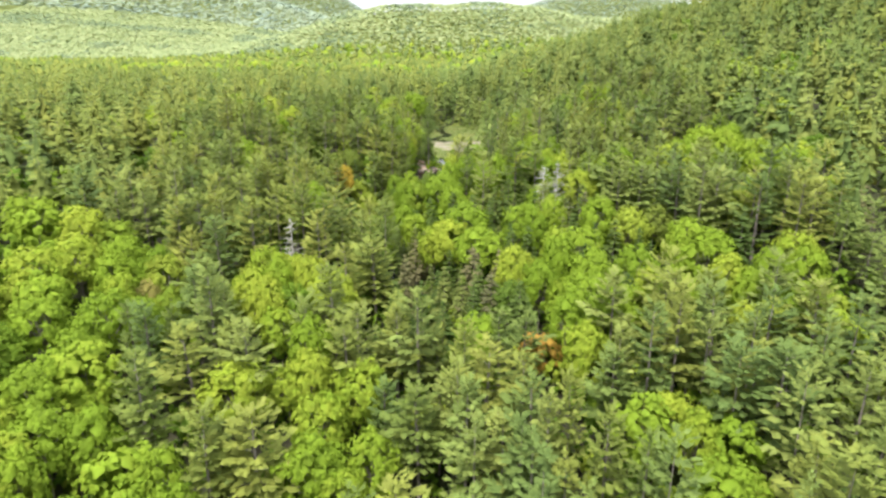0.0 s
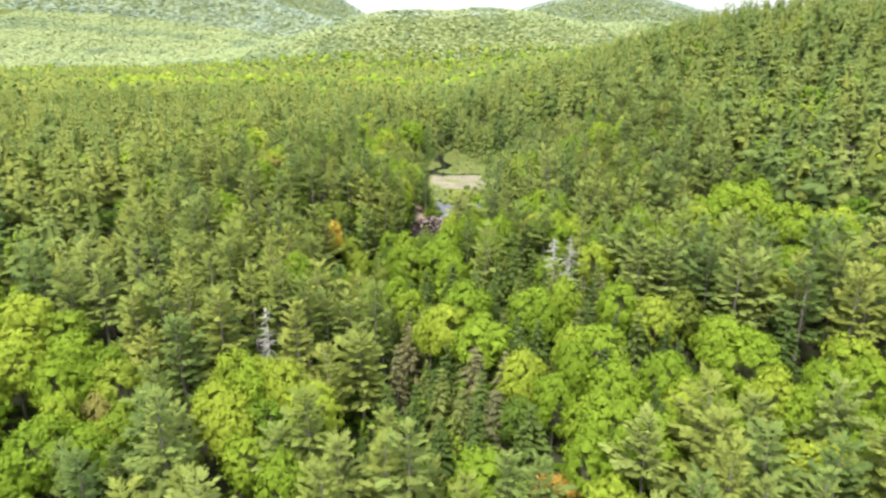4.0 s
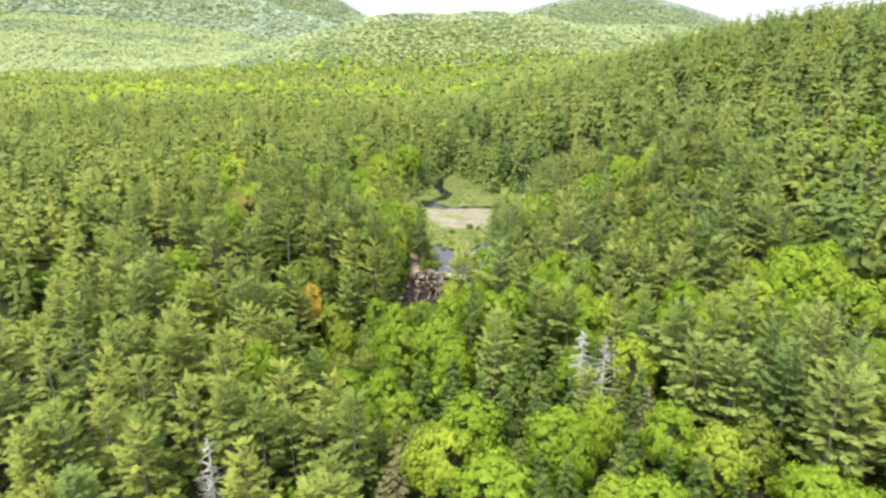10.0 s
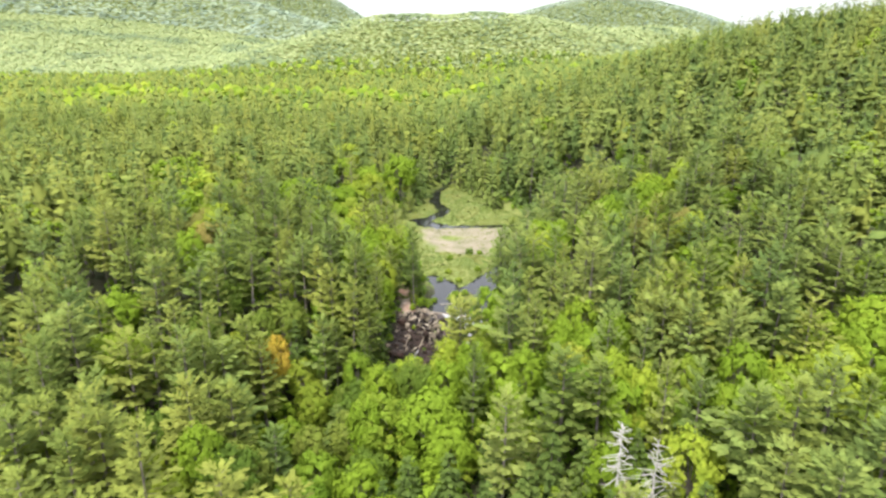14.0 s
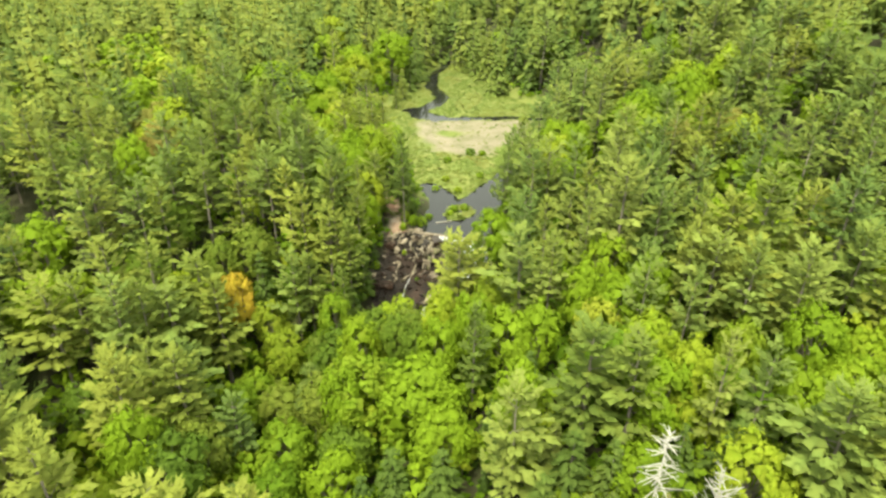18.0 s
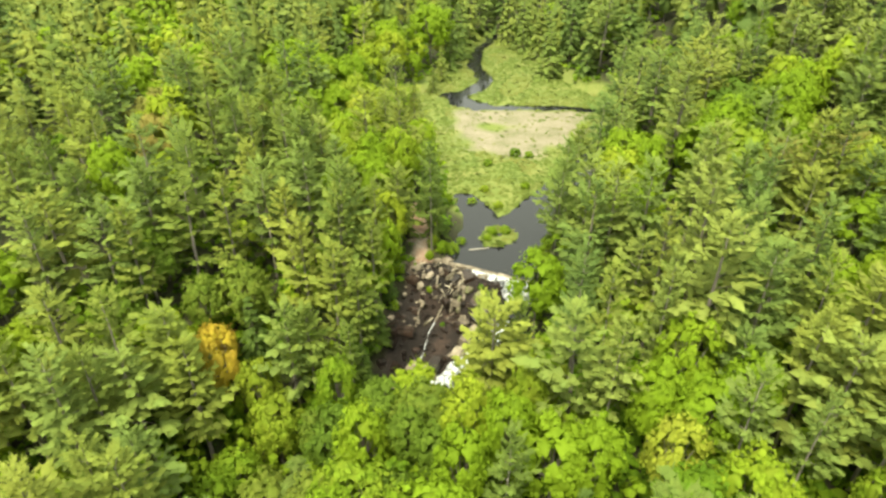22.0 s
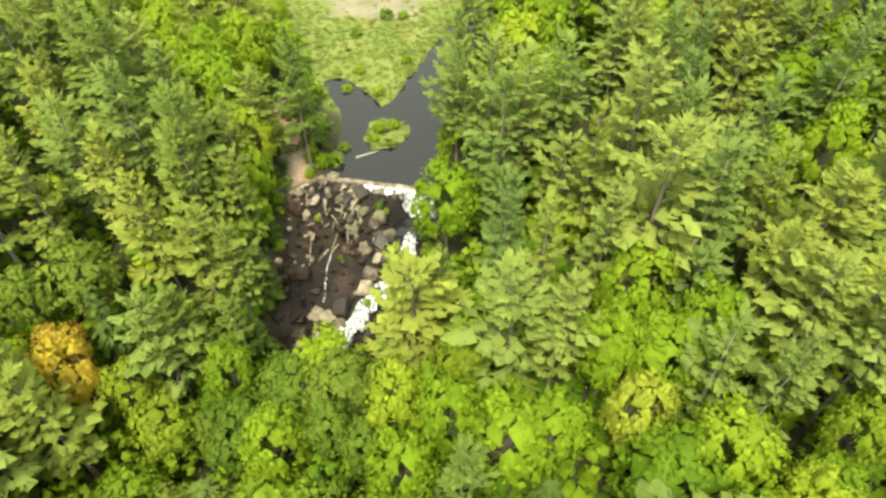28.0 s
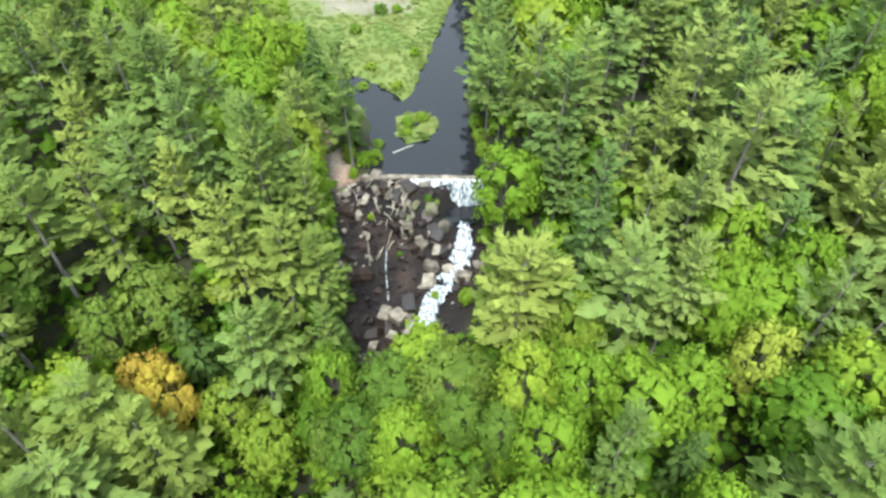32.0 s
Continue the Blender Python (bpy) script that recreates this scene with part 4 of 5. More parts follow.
RUSTS_ALL = [
    (-69, 262.9, 1.22), (-46, 262, 1), (-62, 250, 1), (60.8, 233.8, 0.96), (50, 232, 1), (-59.4, 118.7, 0.82)]
DRYS_ALL = [
    (-6.7, 148.5, 1.19), (-9, 141, 1), (94.4, 137.5, 1.35), (7, 129, 1.35), (12, 127, 1), (9.5, 116, 1.35)]
BIRCHS_ALL = [
    (-17.5, 238, 1)]
STANDING = {"pine": PINES_UPPER + PINES_FALLS + PINES_FALLS_SIDE + PINES_BROOK + PINES_LOWER + PINES_DOWNSTREAM, "lime": LIMES_UPPER + LIMES_FALLS + LIMES_BROOK + LIMES_LOWER + LIMES_DOWNSTREAM + LIMES_DOWNSTREAM_SIDE, "hemlock": HEMLOCKS_UPPER + HEMLOCKS_FALLS + HEMLOCKS_BROOK + HEMLOCKS_LOWER + HEMLOCKS_DOWNSTREAM, "gold": GOLDS_ALL, "olive": OLIVES_ALL, "young_lime": YOUNG_LIMES_ALL, "green": GREENS_ALL, "rust": RUSTS_ALL, "dry": DRYS_ALL, "birch": BIRCHS_ALL}
SIZE = {"pine": 1.05, "lime": 1.08, "young_lime": 0.98, "green": 0.95, "olive": 0.86, "hemlock": 1.06, "dry": 1.0, "gold": 0.68, "rust": 0.85, "birch": 1.0}
random.seed(7)
taken = []


def landmark(sort, x, y, scale, wide=1.0, clear=3.2):
    place_tree(sort, x, y, scale, wide)
    taken.append((x, y, clear * scale * wide))


# the bright trees by the brook, the golden one, pines round the weir and on the shore
landmark("lime", -4.4, 198.6, 0.86, 1.0, 4.2)
landmark("lime", 12.2, 215.8, 1.1, 0.84, 5.0)
landmark("pine", 4.4, 200.6, 0.98, 0.74, 3.0)
landmark("pine", 8.2, 198.6, 0.97, 0.58, 3.0)
landmark("gold", -32.0, 200.6, 1.1, 0.58, 6)
landmark("lime", -15.8, 345, 1.4, 1.2)
landmark("lime", -41, 368, 1.2, 1.3)
for x, y, size, wide in ((-44.7, 297.5, 1.07, 1.3), (-26.8, 327, 1.2, 1.0), (-35, 284, 1.13, 1.0), (-30.5, 291, 1.13, 0.85), (-25.2, 252.8, 1.0, 0.8), (-35.8, 278.8, 1.07, 0.85), (-25, 320, 1.13, 0.85),
                         (-22.1, 229.5, 1.0, 0.7), (-12.4, 228.4, 0.9, 0.72), (-11.8, 223.0, 0.8, 0.62), (-12.6, 219.2, 0.67, 0.66), (57.9, 253, 1.07, 1.0), (-11.4, 266.6, 0.8, 1.0), (-18, 285, 0.9, 0.9),
                         (-29, 305, 1.1, 0.9), (-30, 270, 1.0, 0.9), (-17, 252, 0.85, 0.8), (-33, 262, 1.0, 0.9)):
    landmark("lime", x, y, size, wide, 4.0)
for x, y, size in ((-22.2, 262.5, 1.0), (-23.6, 268, 1.0), (-18.2, 244.2, 0.93), (60.8, 228.6, 0.93), (-27, 276, 1.0)):
    landmark("young_lime", x, y, size, 0.85, 4.0)
for x, y, size in ((-17, 306, 0.62), (-13, 322, 0.64), (-20, 303.5, 0.55), (-4.8, 235.6, 0.86)):
    landmark("hemlock", x, y, size)
landmark("rust", -68.4, 264.8, 0.93, 1.1)
landmark("olive", 50.5, 250.7, 1.0, 1.2)
for x, y, size, wide in ((22.9, 341.5, 1.2, 1.45), (37, 345, 1.8, 1.15), (44, 332, 1.65, 1.1), (30, 352, 1.6, 1.15), (33.5, 334, 0.95, 1.3), (27, 364, 1.6, 1.1), (20.5, 362, 1.35, 1.2), (15.5, 374, 1.5, 1.1), (10.5, 386, 1.6, 1.1),
                         (19, 388, 1.6, 1.1), (-11.5, 333, 0.8, 1.2), (-9.5, 347, 1.2, 1.1), (-8, 360, 1.35, 1.1), (-7.5, 374, 1.5, 1.1), (-4.5, 388, 1.6, 1.1), (1.5, 398, 1.7, 1.1), (8, 402, 1.7, 1.1), (-14, 372, 1.5, 1.1),
                         (39, 300, 1.2, 1.3), (46, 318, 1.4, 1.2)):
    landmark("spruce", x, y, size, wide)
landmark("pine", 37.5, 283, 0.98, 1.45)
landmark("pine", 37, 334, 1.35, 1.1)
for x, y, size in ((-10.8, 231.3, 0.84), (15.5, 232, 0.85), (17.5, 238, 0.9), (20, 244.5, 0.9), (25.5, 256.5, 0.95), (32, 269, 1.0), (34.5, 284, 1.0), (36, 296, 1.0),
                   (-17, 274, 1.05), (-14, 256, 1.0)):
    landmark("pine", x, y, size)
LIMIT = {"pine": 225, "hemlock": 70, "lime": 90, "green": 50, "olive": 50}
for x, y, size in ((-12.9, 216.5, 0.95), (-13.8, 208, 0.95), (-14.2, 203.5, 0.8), (-13.6, 223.5, 0.85)):
    landmark("pine", x, y, size, 0.74)
for x, y, size in ((-12.0, 212.4, 0.72), (-12.9, 205.4, 0.7), (-11.2, 219.6, 0.5)):
    landmark("hemlock", x, y, size, 1.1)
known = []
for sort, spots in STANDING.items():
    for x, y, wide in spots:
        landmark(sort, x, y, SIZE[sort] * random.uniform(0.96, 1.04), wide, 3.4 if sort == "pine" else 3.8)
        known.append((x, y, sort))
hem = random.Random(23)
for i in range(11):
    for j in range(10):
        x, y = -11 + i * 5.6 + hem.uniform(-2, 2), 110 + j * 5.8 + hem.uniform(-2, 2)
        if hem.random() < 0.72 and all((x - a) ** 2 + (y - b) ** 2 > 10 for a, b, c in taken):
            landmark("hemlock" if hem.random() < 0.95 else "dry", x, y, hem.uniform(0.72, 1.08), hem.uniform(0.9, 1.15), 2.6)
known_at = np.array([(x, y) for x, y, sort in known])


def neighbour(x, y):
    """The kind of the nearest tree that stands out, or none when it is far."""
    d = np.hypot(known_at[:, 0] - x, known_at[:, 1] - y)
    i = int(np.argmin(d))
    return known[i][2] if d[i] < 11 else None


taken += [(-34.9, 135.5, 5.0), (-34.5, 130, 3.5), (26.4, 154, 5.0), (-31, 194, 4.0), (11.5, 208, 6.0), (13.5, 204, 4.0)]
rows, cand, y = [], [], -160.0
while y < 1150:
    gap = 8.0 if y < 40 else 7.5 if y < 300 else 7.9 if y < 520 else 9.2
    half = max(0.76 * (y + 10) + 40, 110)
    x = -half
    while x < min(half, 480):
        cand.append((x + random.uniform(-0.42, 0.42) * gap, y + random.uniform(-0.42, 0.42) * gap, *(random.random() for _ in range(4)), random.randrange(60)))
        x += gap
    y += gap * 0.92
cand = np.array(cand)
cx, cy = cand[:, 0], cand[:, 1]
glade = inside(cx, cy, MARSH)
keep = (glade < -2.6) & (inside(cx, cy, POOL) < -3) & (inside(cx, cy, GORGE) < -1.7) & (from_line(cx, cy, CREEK) > 3.2) & (from_line(cx, cy, PATH) > 2.2)
keep &= from_line(cx, cy, BROOK) > np.where(cy > 197, 2.6, 0.7)
for a, b, c in taken:
    keep &= (cx - a) ** 2 + (cy - b) ** 2 > c * c
stray = 0.05 + 0.05 * waves(cx, cy, 30, 31) + np.where((cy > 150) & (cy < 300), 0.06, 0.0)
shore = np.where((cy > 248) & (cy < 420), 0.66 + 0.34 * smooth(-glade, 4, 26), 1.0)
heights = land(cx, cy)
for i in np.nonzero(keep)[0]:
    x, y, r1, r2, r3, r4, v = cand[i]
    sort = sort_at(x, y, r1, r2, stray[i])
    beside = neighbour(x, y)
    if beside in LIMIT and r4 < 0.7:
        sort = beside
    size = {"pine": 1.04, "hemlock": 0.95, "lime": 1.02 if y < 150 or y > 240 else 0.86, "green": 0.9, "olive": 0.9}[sort] * ((0.74 if sort == "pine" else 0.66) + 0.46 * r3) * shore[i]
    if y > 420 and sort == "lime":
        size *= 1.3
    rows.append((sort, x, y, size, 0.88 + 0.27 * r4, int(v), heights[i]))

# the trees nearest the glade and the brook are things of their own, the rest of the wood is joined
def order(row):
    return math.hypot(max(abs(row[1] - 2) - 4, 0) * 1.05, max(158 - row[2], 0, row[2] - 245))


near = {key: [] for key in LIMIT}
for row in sorted(rows, key=order):
    if len(near[row[0]]) < LIMIT[row[0]] and order(row) < 105:
        near[row[0]].append(row)
single = {id(row) for group in near.values() for row in group}
for group in near.values():
    for sort, x, y, size, wide, v, z in group:
        place_tree(sort, x, y, size, wide, z=z)
rest = [row for row in rows if id(row) not in single]


def grade_at(x, y):
    return 2 if y > 520 or y < -60 else 1 if y > 280 or y < 40 or abs(x) > 90 else 0


for sort in ("warm_pine", "pine", "hemlock", "lime", "green", "olive"):
    shape, mat = LEAF[sort]
    for name, grade, a, b in (("wood", MID, 0, 1), ("wood", LOW, 1, 2), ("far_wood", FAR, 2, 3)):
        sel = [row for row in rest if row[0] == sort.replace("warm_", "") and a <= grade_at(row[1], row[2]) < b]
        if shape == "pine":
            sel = [row for row in sel if (row[5] % 4 < (3 if row[1] < 0 else 1)) == (sort == "warm_pine")]
        sel = np.array([(x, y, z, s, w, v // 4) for so, x, y, s, w, v, z in sel])
        if len(sel):
            scatter(name, [grade[shape, i] for i in range(3 if shape == "hemlock" else 4)], mat, sel,
                    {"warm_pine": "wood of olive green white pines on the valley sides", "pine": "wood of grey-green white pines on the valley sides", "hemlock": "dark hemlocks scattered through the wood",
                     "lime": "lime green broad-leaved trees among the pines", "green": "mid green broad-leaved trees among the pines", "olive": "dull olive broad-leaved trees among the pines"}[sort], "forest", name == "wood", 5)

# ---- distant wooded hills: a crown for each tree, far too many to count ----
def crowns(name, x0, x1, y0, y1, gap, radius, mat, dark_mat, label):
    rng = np.random.RandomState(int(y0))
    X, Y = np.meshgrid(np.arange(x0, x1, gap), np.arange(y0, y1, gap))
    X, Y = X + rng.uniform(-0.5, 0.5, X.shape) * gap, Y + rng.uniform(-0.5, 0.5, X.shape) * gap
    keep = (X > -0.74 * Y) & (X < 0.5 * Y)
    X, Y = X[keep], Y[keep]
    r = radius * rng.uniform(0.75, 1.3, X.shape)
    Z = land(X, Y) + 11 + rng.uniform(0, radius * 0.6, X.shape)
    dark = 0.6 * waves(X, Y, 90, 14) + 0.3 * waves(X, Y, 260, 15) + rng.normal(0, 0.2, X.shape) > 0.36
    for which, m_ in ((~dark, mat), (dark, dark_mat)):
        pos = np.stack([X, Y, Z], 1)[which]
        n_ = len(pos)
        up_ = np.array([0, 0, 1.0]) + rng.normal(0, 0.15, (n_, 3))
        v, t = puffs(pos, up_, rng.normal(0, 1, (n_, 3)), r[which], r[which] * (0.55 if radius < 8 else 0.3), 1.0, 5, rng)
        tint = np.repeat(rng.uniform(0, 1, n_), 6)
        tagged(new(name, mesh_from(name, v, t, m_, tint, True)), label, "forest", "", "stuff")


# leaf greens lifted and made bluer: distance haze put into the colour
HAZED_FRESH = foliage("hazed_hill_leaves", [(0.1, (0.24, 0.31, 0.125)), (0.5, (0.33, 0.40, 0.17)), (0.9, (0.42, 0.47, 0.215))], 0.3, spread=0.08)
HAZED_DUSKY = foliage("hazed_hill_needles", [(0.1, (0.16, 0.225, 0.11)), (0.9, (0.23, 0.295, 0.14))], 0.2)
crowns("hill_wood", -1250, 1150, 1090, 2000, 7.8, 4.6, HAZED_FRESH, HAZED_DUSKY, "spring green broad-leaved woods on a rounded hill, paled by painted haze")
# the same, with more haze mixed into the colour for the farther hills
FAR_HAZED_FRESH = foliage("far_hazed_leaves", [(0.1, (0.33, 0.42, 0.29)), (0.9, (0.41, 0.49, 0.34))], 0.3, spread=0.05)
FAR_HAZED_DUSKY = foliage("far_hazed_needles", [(0.1, (0.26, 0.35, 0.28)), (0.9, (0.32, 0.41, 0.32))], 0.2)
crowns("far_hill_wood", -3300, -150, 2000, 4300, 14, 8.4, FAR_HAZED_FRESH, FAR_HAZED_DUSKY, "wooded hills on the horizon, haze painted into their green")
crowns("far_hill_wood", 150, 2000, 3350, 4100, 14, 8.4, FAR_HAZED_FRESH, FAR_HAZED_DUSKY, "wooded mountain on the horizon, haze painted into its green")

# ---- undergrowth between the trunks ----
rng = np.random.RandomState(11)
ux = np.concatenate([rng.uniform(-60, 65, 3900), rng.uniform(-48, 0, 800)])
uy = np.concatenate([rng.uniform(80, 400, 3900), rng.uniform(165, 212, 800)])
ux, uy = np.concatenate([ux, rng.uniform(-16, -3, 320), rng.uniform(-3, 24, 260), rng.uniform(0, 60, 700), rng.uniform(-95, 95, 2400)]), np.concatenate([uy, rng.uniform(218, 256, 320), rng.uniform(180, 215, 260), rng.uniform(145, 215, 700), rng.uniform(70, 215, 2400)])
keep = (inside(ux, uy, MARSH) < -0.5) & (inside(ux, uy, POOL) < -1.2) & (inside(ux, uy, GORGE) < -0.6) & (from_line(ux, uy, PATH) > 1.3) & (from_line(ux, uy, BROOK) > 1.8)
keep &= (land(ux, uy) > 0.1) | (uy < 228)
ux, uy = ux[keep], uy[keep]
n_ = len(ux)
ur = rng.uniform(0.7, 1.9, n_) * np.where((np.abs(ux + 8) < 8) & (uy > 215) & (uy < 258), 0.55, 1.0)
pos = np.stack([ux, uy, land(ux, uy) + ur * 0.9], 1)
pieces = []
for k in range(4):
    off = rng.normal(0, 0.55, (n_, 3)) * ur[:, None] * np.array([1, 1, 0.45])
    pieces.append(puffs(pos + off, np.array([0, 0, 1.0]) + rng.normal(0, 0.4, (n_, 3)), rng.normal(0, 1, (n_, 3)), ur * 0.5, ur * 0.5, 1.1, 4, rng))
v, t = join(pieces)
tagged(new("undergrowth", mesh_from("undergrowth", v, t, UNDER, np.tile(np.repeat(rng.uniform(0, 1, n_), 5), 4), True)), "low green bushes and saplings on the forest floor", "shrubs", "", "stuff")

# young broad-leaved trees that fill the gaps
random.seed(17)
rng = np.random.RandomState(17)
yx, yy = rng.uniform(-60, 75, 420), rng.uniform(90, 300, 420)
yx[:70], yy[:70] = rng.uniform(-46, -6, 70), rng.uniform(168, 206, 70)
keep = (inside(yx, yy, MARSH) < -2) & (inside(yx, yy, POOL) < -2) & (inside(yx, yy, GORGE) < -0.4) & (from_line(yx, yy, PATH) > 2.4) & ((yx > -22) | (yy > 165))
young_rows = np.stack([yx, yy, land(yx, yy), rng.uniform(0.3, 0.6, 420), rng.uniform(0.8, 1.2, 420), rng.randint(0, 60, 420)], 1)[keep]
more = np.stack([rng.uniform(-95, 98, 560), rng.uniform(62, 262, 560), np.zeros(560), rng.uniform(0.32, 0.62, 560), rng.uniform(0.8, 1.15, 560), rng.randint(0, 60, 560)], 1)
more[:, 2] = land(more[:, 0], more[:, 1])
ok = (inside(more[:, 0], more[:, 1], GORGE) < -2) & (inside(more[:, 0], more[:, 1], MARSH) < -3) & (inside(more[:, 0], more[:, 1], POOL) < -3) & (from_line(more[:, 0], more[:, 1], BROOK) > 2.5) & (from_line(more[:, 0], more[:, 1], PATH) > 3)
more = more[ok]
scatter("young_conifers", [LOW["hemlock", i] for i in range(4)], HEMLOCK, more[::3], "dark young hemlocks in the gaps of the wood", "saplings", True, 12)
young_rows = np.concatenate([young_rows, more[1::3], more[2::3]])
close = (np.abs(young_rows[:, 0]) < 38) & (young_rows[:, 1] > 175) & (young_rows[:, 1] < 232)
for grade, rows_ in ((LOW, young_rows[close]), (LOW, young_rows[~close])):
    half_ = len(rows_) // 2
    scatter("saplings", [grade["leafy", i] for i in range(4)], LIME, rows_[:half_], "lime green saplings in the gaps of the wood", "saplings", True, 9)
    scatter("saplings", [grade["leafy", i] for i in range(4)], GREEN, rows_[half_:], "mid green saplings in the gaps of the wood", "saplings", True, 10)


# ---- rocks, weir and falls ----
GREY_ROCK = rough("pale_rock", [(0.3, (0.075, 0.058, 0.042)), (0.5, (0.19, 0.155, 0.115)), (0.7, (0.34, 0.285, 0.22))], 1.2, 0.85, 0.5)
WET_ROCK = rough("wet_rock", [(0.3, (0.008, 0.005, 0.004)), (0.55, (0.024, 0.014, 0.010)), (0.78, (0.085, 0.052, 0.040))], 1.3, 0.35, 0.6)
MOSSY_ROCK = rough("mossy_rock", [(0.32, (0.05, 0.042, 0.03)), (0.5, (0.15, 0.125, 0.085)), (0.62, (0.13, 0.15, 0.05)), (0.75, (0.26, 0.23, 0.16))], 1.0, 0.9, 0.6)
LOG_WOOD = rough("driftwood", [(0.3, (0.32, 0.27, 0.2)), (0.7, (0.60, 0.53, 0.42))], 2.5, 0.8, 0.4)


def block(seed, sx, sy, sz):
    """A blocky broken stone: a box with knocked-off corners."""
    r = random.Random(seed)
    bm = bmesh.new()
    for x in (-1, 1):
        for y in (-1, 1):
            for z in (-1, 1):
                for axis in range(3):
                    v = [x, y, z]
                    v[axis] *= r.uniform(0.6, 0.95)
                    bm.verts.new(((v[0] + r.uniform(-0.14, 0.14)) * sx / 2, (v[1] + r.uniform(-0.14, 0.14)) * sy / 2, (v[2] + r.uniform(-0.1, 0.1)) * sz / 2))
    bmesh.ops.convex_hull(bm, input=bm.verts)
    me = bpy.data.meshes.new("boulder")
    bm.to_mesh(me)
    bm.free()
    return me


STONES = {}
for i in range(7):
    for key, mat in (("pale", GREY_ROCK), ("wet", WET_ROCK)):
        me = block(80 + i, 1.0, 0.85, 0.6)
        me.materials.append(mat)
        STONES[key, i] = me


def boulder(x, y, size, key, rng, lift=0.12):
    ob = new("boulder", STONES[key, rng.randrange(7)])
    tagged(ob, {"pale": "dry pale grey-brown block of broken rock beside the falls", "wet": "dark wet brown boulder in the falls"}[key], "boulder", "rocks of the falls")
    ob.matrix_world = pose(x, y, float(land(x, y)) + lift * size, rng.uniform(-22, 22), rng.uniform(-22, 22), rng.uniform(0, 360)) @ Matrix.Diagonal((size * rng.uniform(0.8, 1.25), size, size * rng.uniform(0.8, 1.2), 1))


def crag(seed):
    """A jagged lump of layered rock, about 1 x 0.7 x 0.8."""
    r = random.Random(seed)
    bm = bmesh.new()
    for k in range(22):
        z = r.uniform(-1, 1)
        a, q = r.uniform(0, 6.28), (1 - 0.45 * abs(z)) * r.uniform(0.6, 1.0)
        bm.verts.new((0.5 * q * math.copysign(abs(math.cos(a)) ** 0.6, math.cos(a)), 0.35 * q * math.copysign(abs(math.sin(a)) ** 0.6, math.sin(a)), 0.4 * z))
    done = bmesh.ops.convex_hull(bm, input=bm.verts)
    bmesh.ops.delete(bm, geom=[v for v in done["geom_interior"] if isinstance(v, bmesh.types.BMVert)], context="VERTS")
    me = bpy.data.meshes.new("rock_ledge")
    bm.to_mesh(me)
    bm.free()
    return me


SLABS = {}
for key, mat in (("mossy", MOSSY_ROCK), ("pale", GREY_ROCK)):
    for i in range(5):
        me = crag(140 + i)
        me.materials.append(mat)
        SLABS[key, i] = me


def slab(x, y, along, across, tall, key, turn, tip=0.0, label="tall mossy ledge of layered rock beside the fall"):
    """A long upright rock of the ledge, sunk into the ground."""
    ob = new("rock_ledge", SLABS[key, int(abs(x * 7 + y)) % 5])
    tagged(ob, label, "rock", "ledges of the falls")
    ob.matrix_world = pose(x, y, float(land(x, y)) + tall * 0.3, tip, 0, turn) @ Matrix.Diagonal((along, across / 0.7, tall / 0.8, 1))


rr = random.Random(5)
for x, y, along, across, tall, key, turn, tip in ((3.4, 221.8, 3.6, 2.8, 2.4, "mossy", 70, 8), (4.6, 219.3, 2.8, 2.2, 2.2, "mossy", 40, -12), (2.8, 218.9, 2.6, 1.9, 2.0, "pale", 105, 10),
                                                  (1.4, 222.6, 3.0, 1.3, 1.7, "mossy", 48, 18), (0.0, 223.9, 2.8, 1.2, 1.5, "pale", 80, -14), (-1.6, 225.0, 3.0, 1.4, 1.4, "mossy", 52, 12),
                                                  (-3.2, 226.0, 2.4, 1.5, 1.3, "pale", 95, -12), (-5.0, 224.8, 2.6, 1.6, 1.4, "pale", 50, 14), (-6.6, 223.2, 2.2, 1.6, 1.4, "pale", 110, -8),
                                                  (2.6, 216.4, 2.3, 1.7, 1.7, "pale", 60, 16), (-0.6, 221.6, 2.4, 1.0, 1.4, "mossy", 100, 20), (4.2, 216.8, 1.9, 1.5, 1.5, "pale", 20, -10)):
    slab(x, y, along, across, tall, key, turn, tip, "tall mossy ledge of layered rock beside the fall" if key == "mossy" else "pale dry ledge of layered rock beside the fall")
for k in range(16):      # slim slanting slabs of the dry ledge
    x, y = rr.uniform(-6.0, 1.2), rr.uniform(219.0, 227.0)
    slab(x, y, rr.uniform(1.3, 2.4), rr.uniform(0.5, 0.9), rr.uniform(1.0, 1.6), "pale" if rr.random() < 0.6 else "mossy", rr.gauss(62, 18), rr.uniform(-16, 20), "slim slanting slab of pale rock on the dry ledge")
for x, y, size in ((0.8, 218.8, 1.2), (1.3, 214.9, 1.7), (3.6, 214.4, 1.5), (0.4, 213.2, 1.9), (-5.0, 209.6, 2.1), (-6.5, 210.9, 1.7), (-3.4, 208.6, 1.5), (-4.2, 206.9, 1.2),
                   (-6.4, 207.8, 1.3), (-9.0, 208.0, 1.2), (-2.4, 229.3, 1.5), (-4.0, 228.6, 1.2)):
    boulder(x, y, size, "pale", rr, 0.25)
count = 0
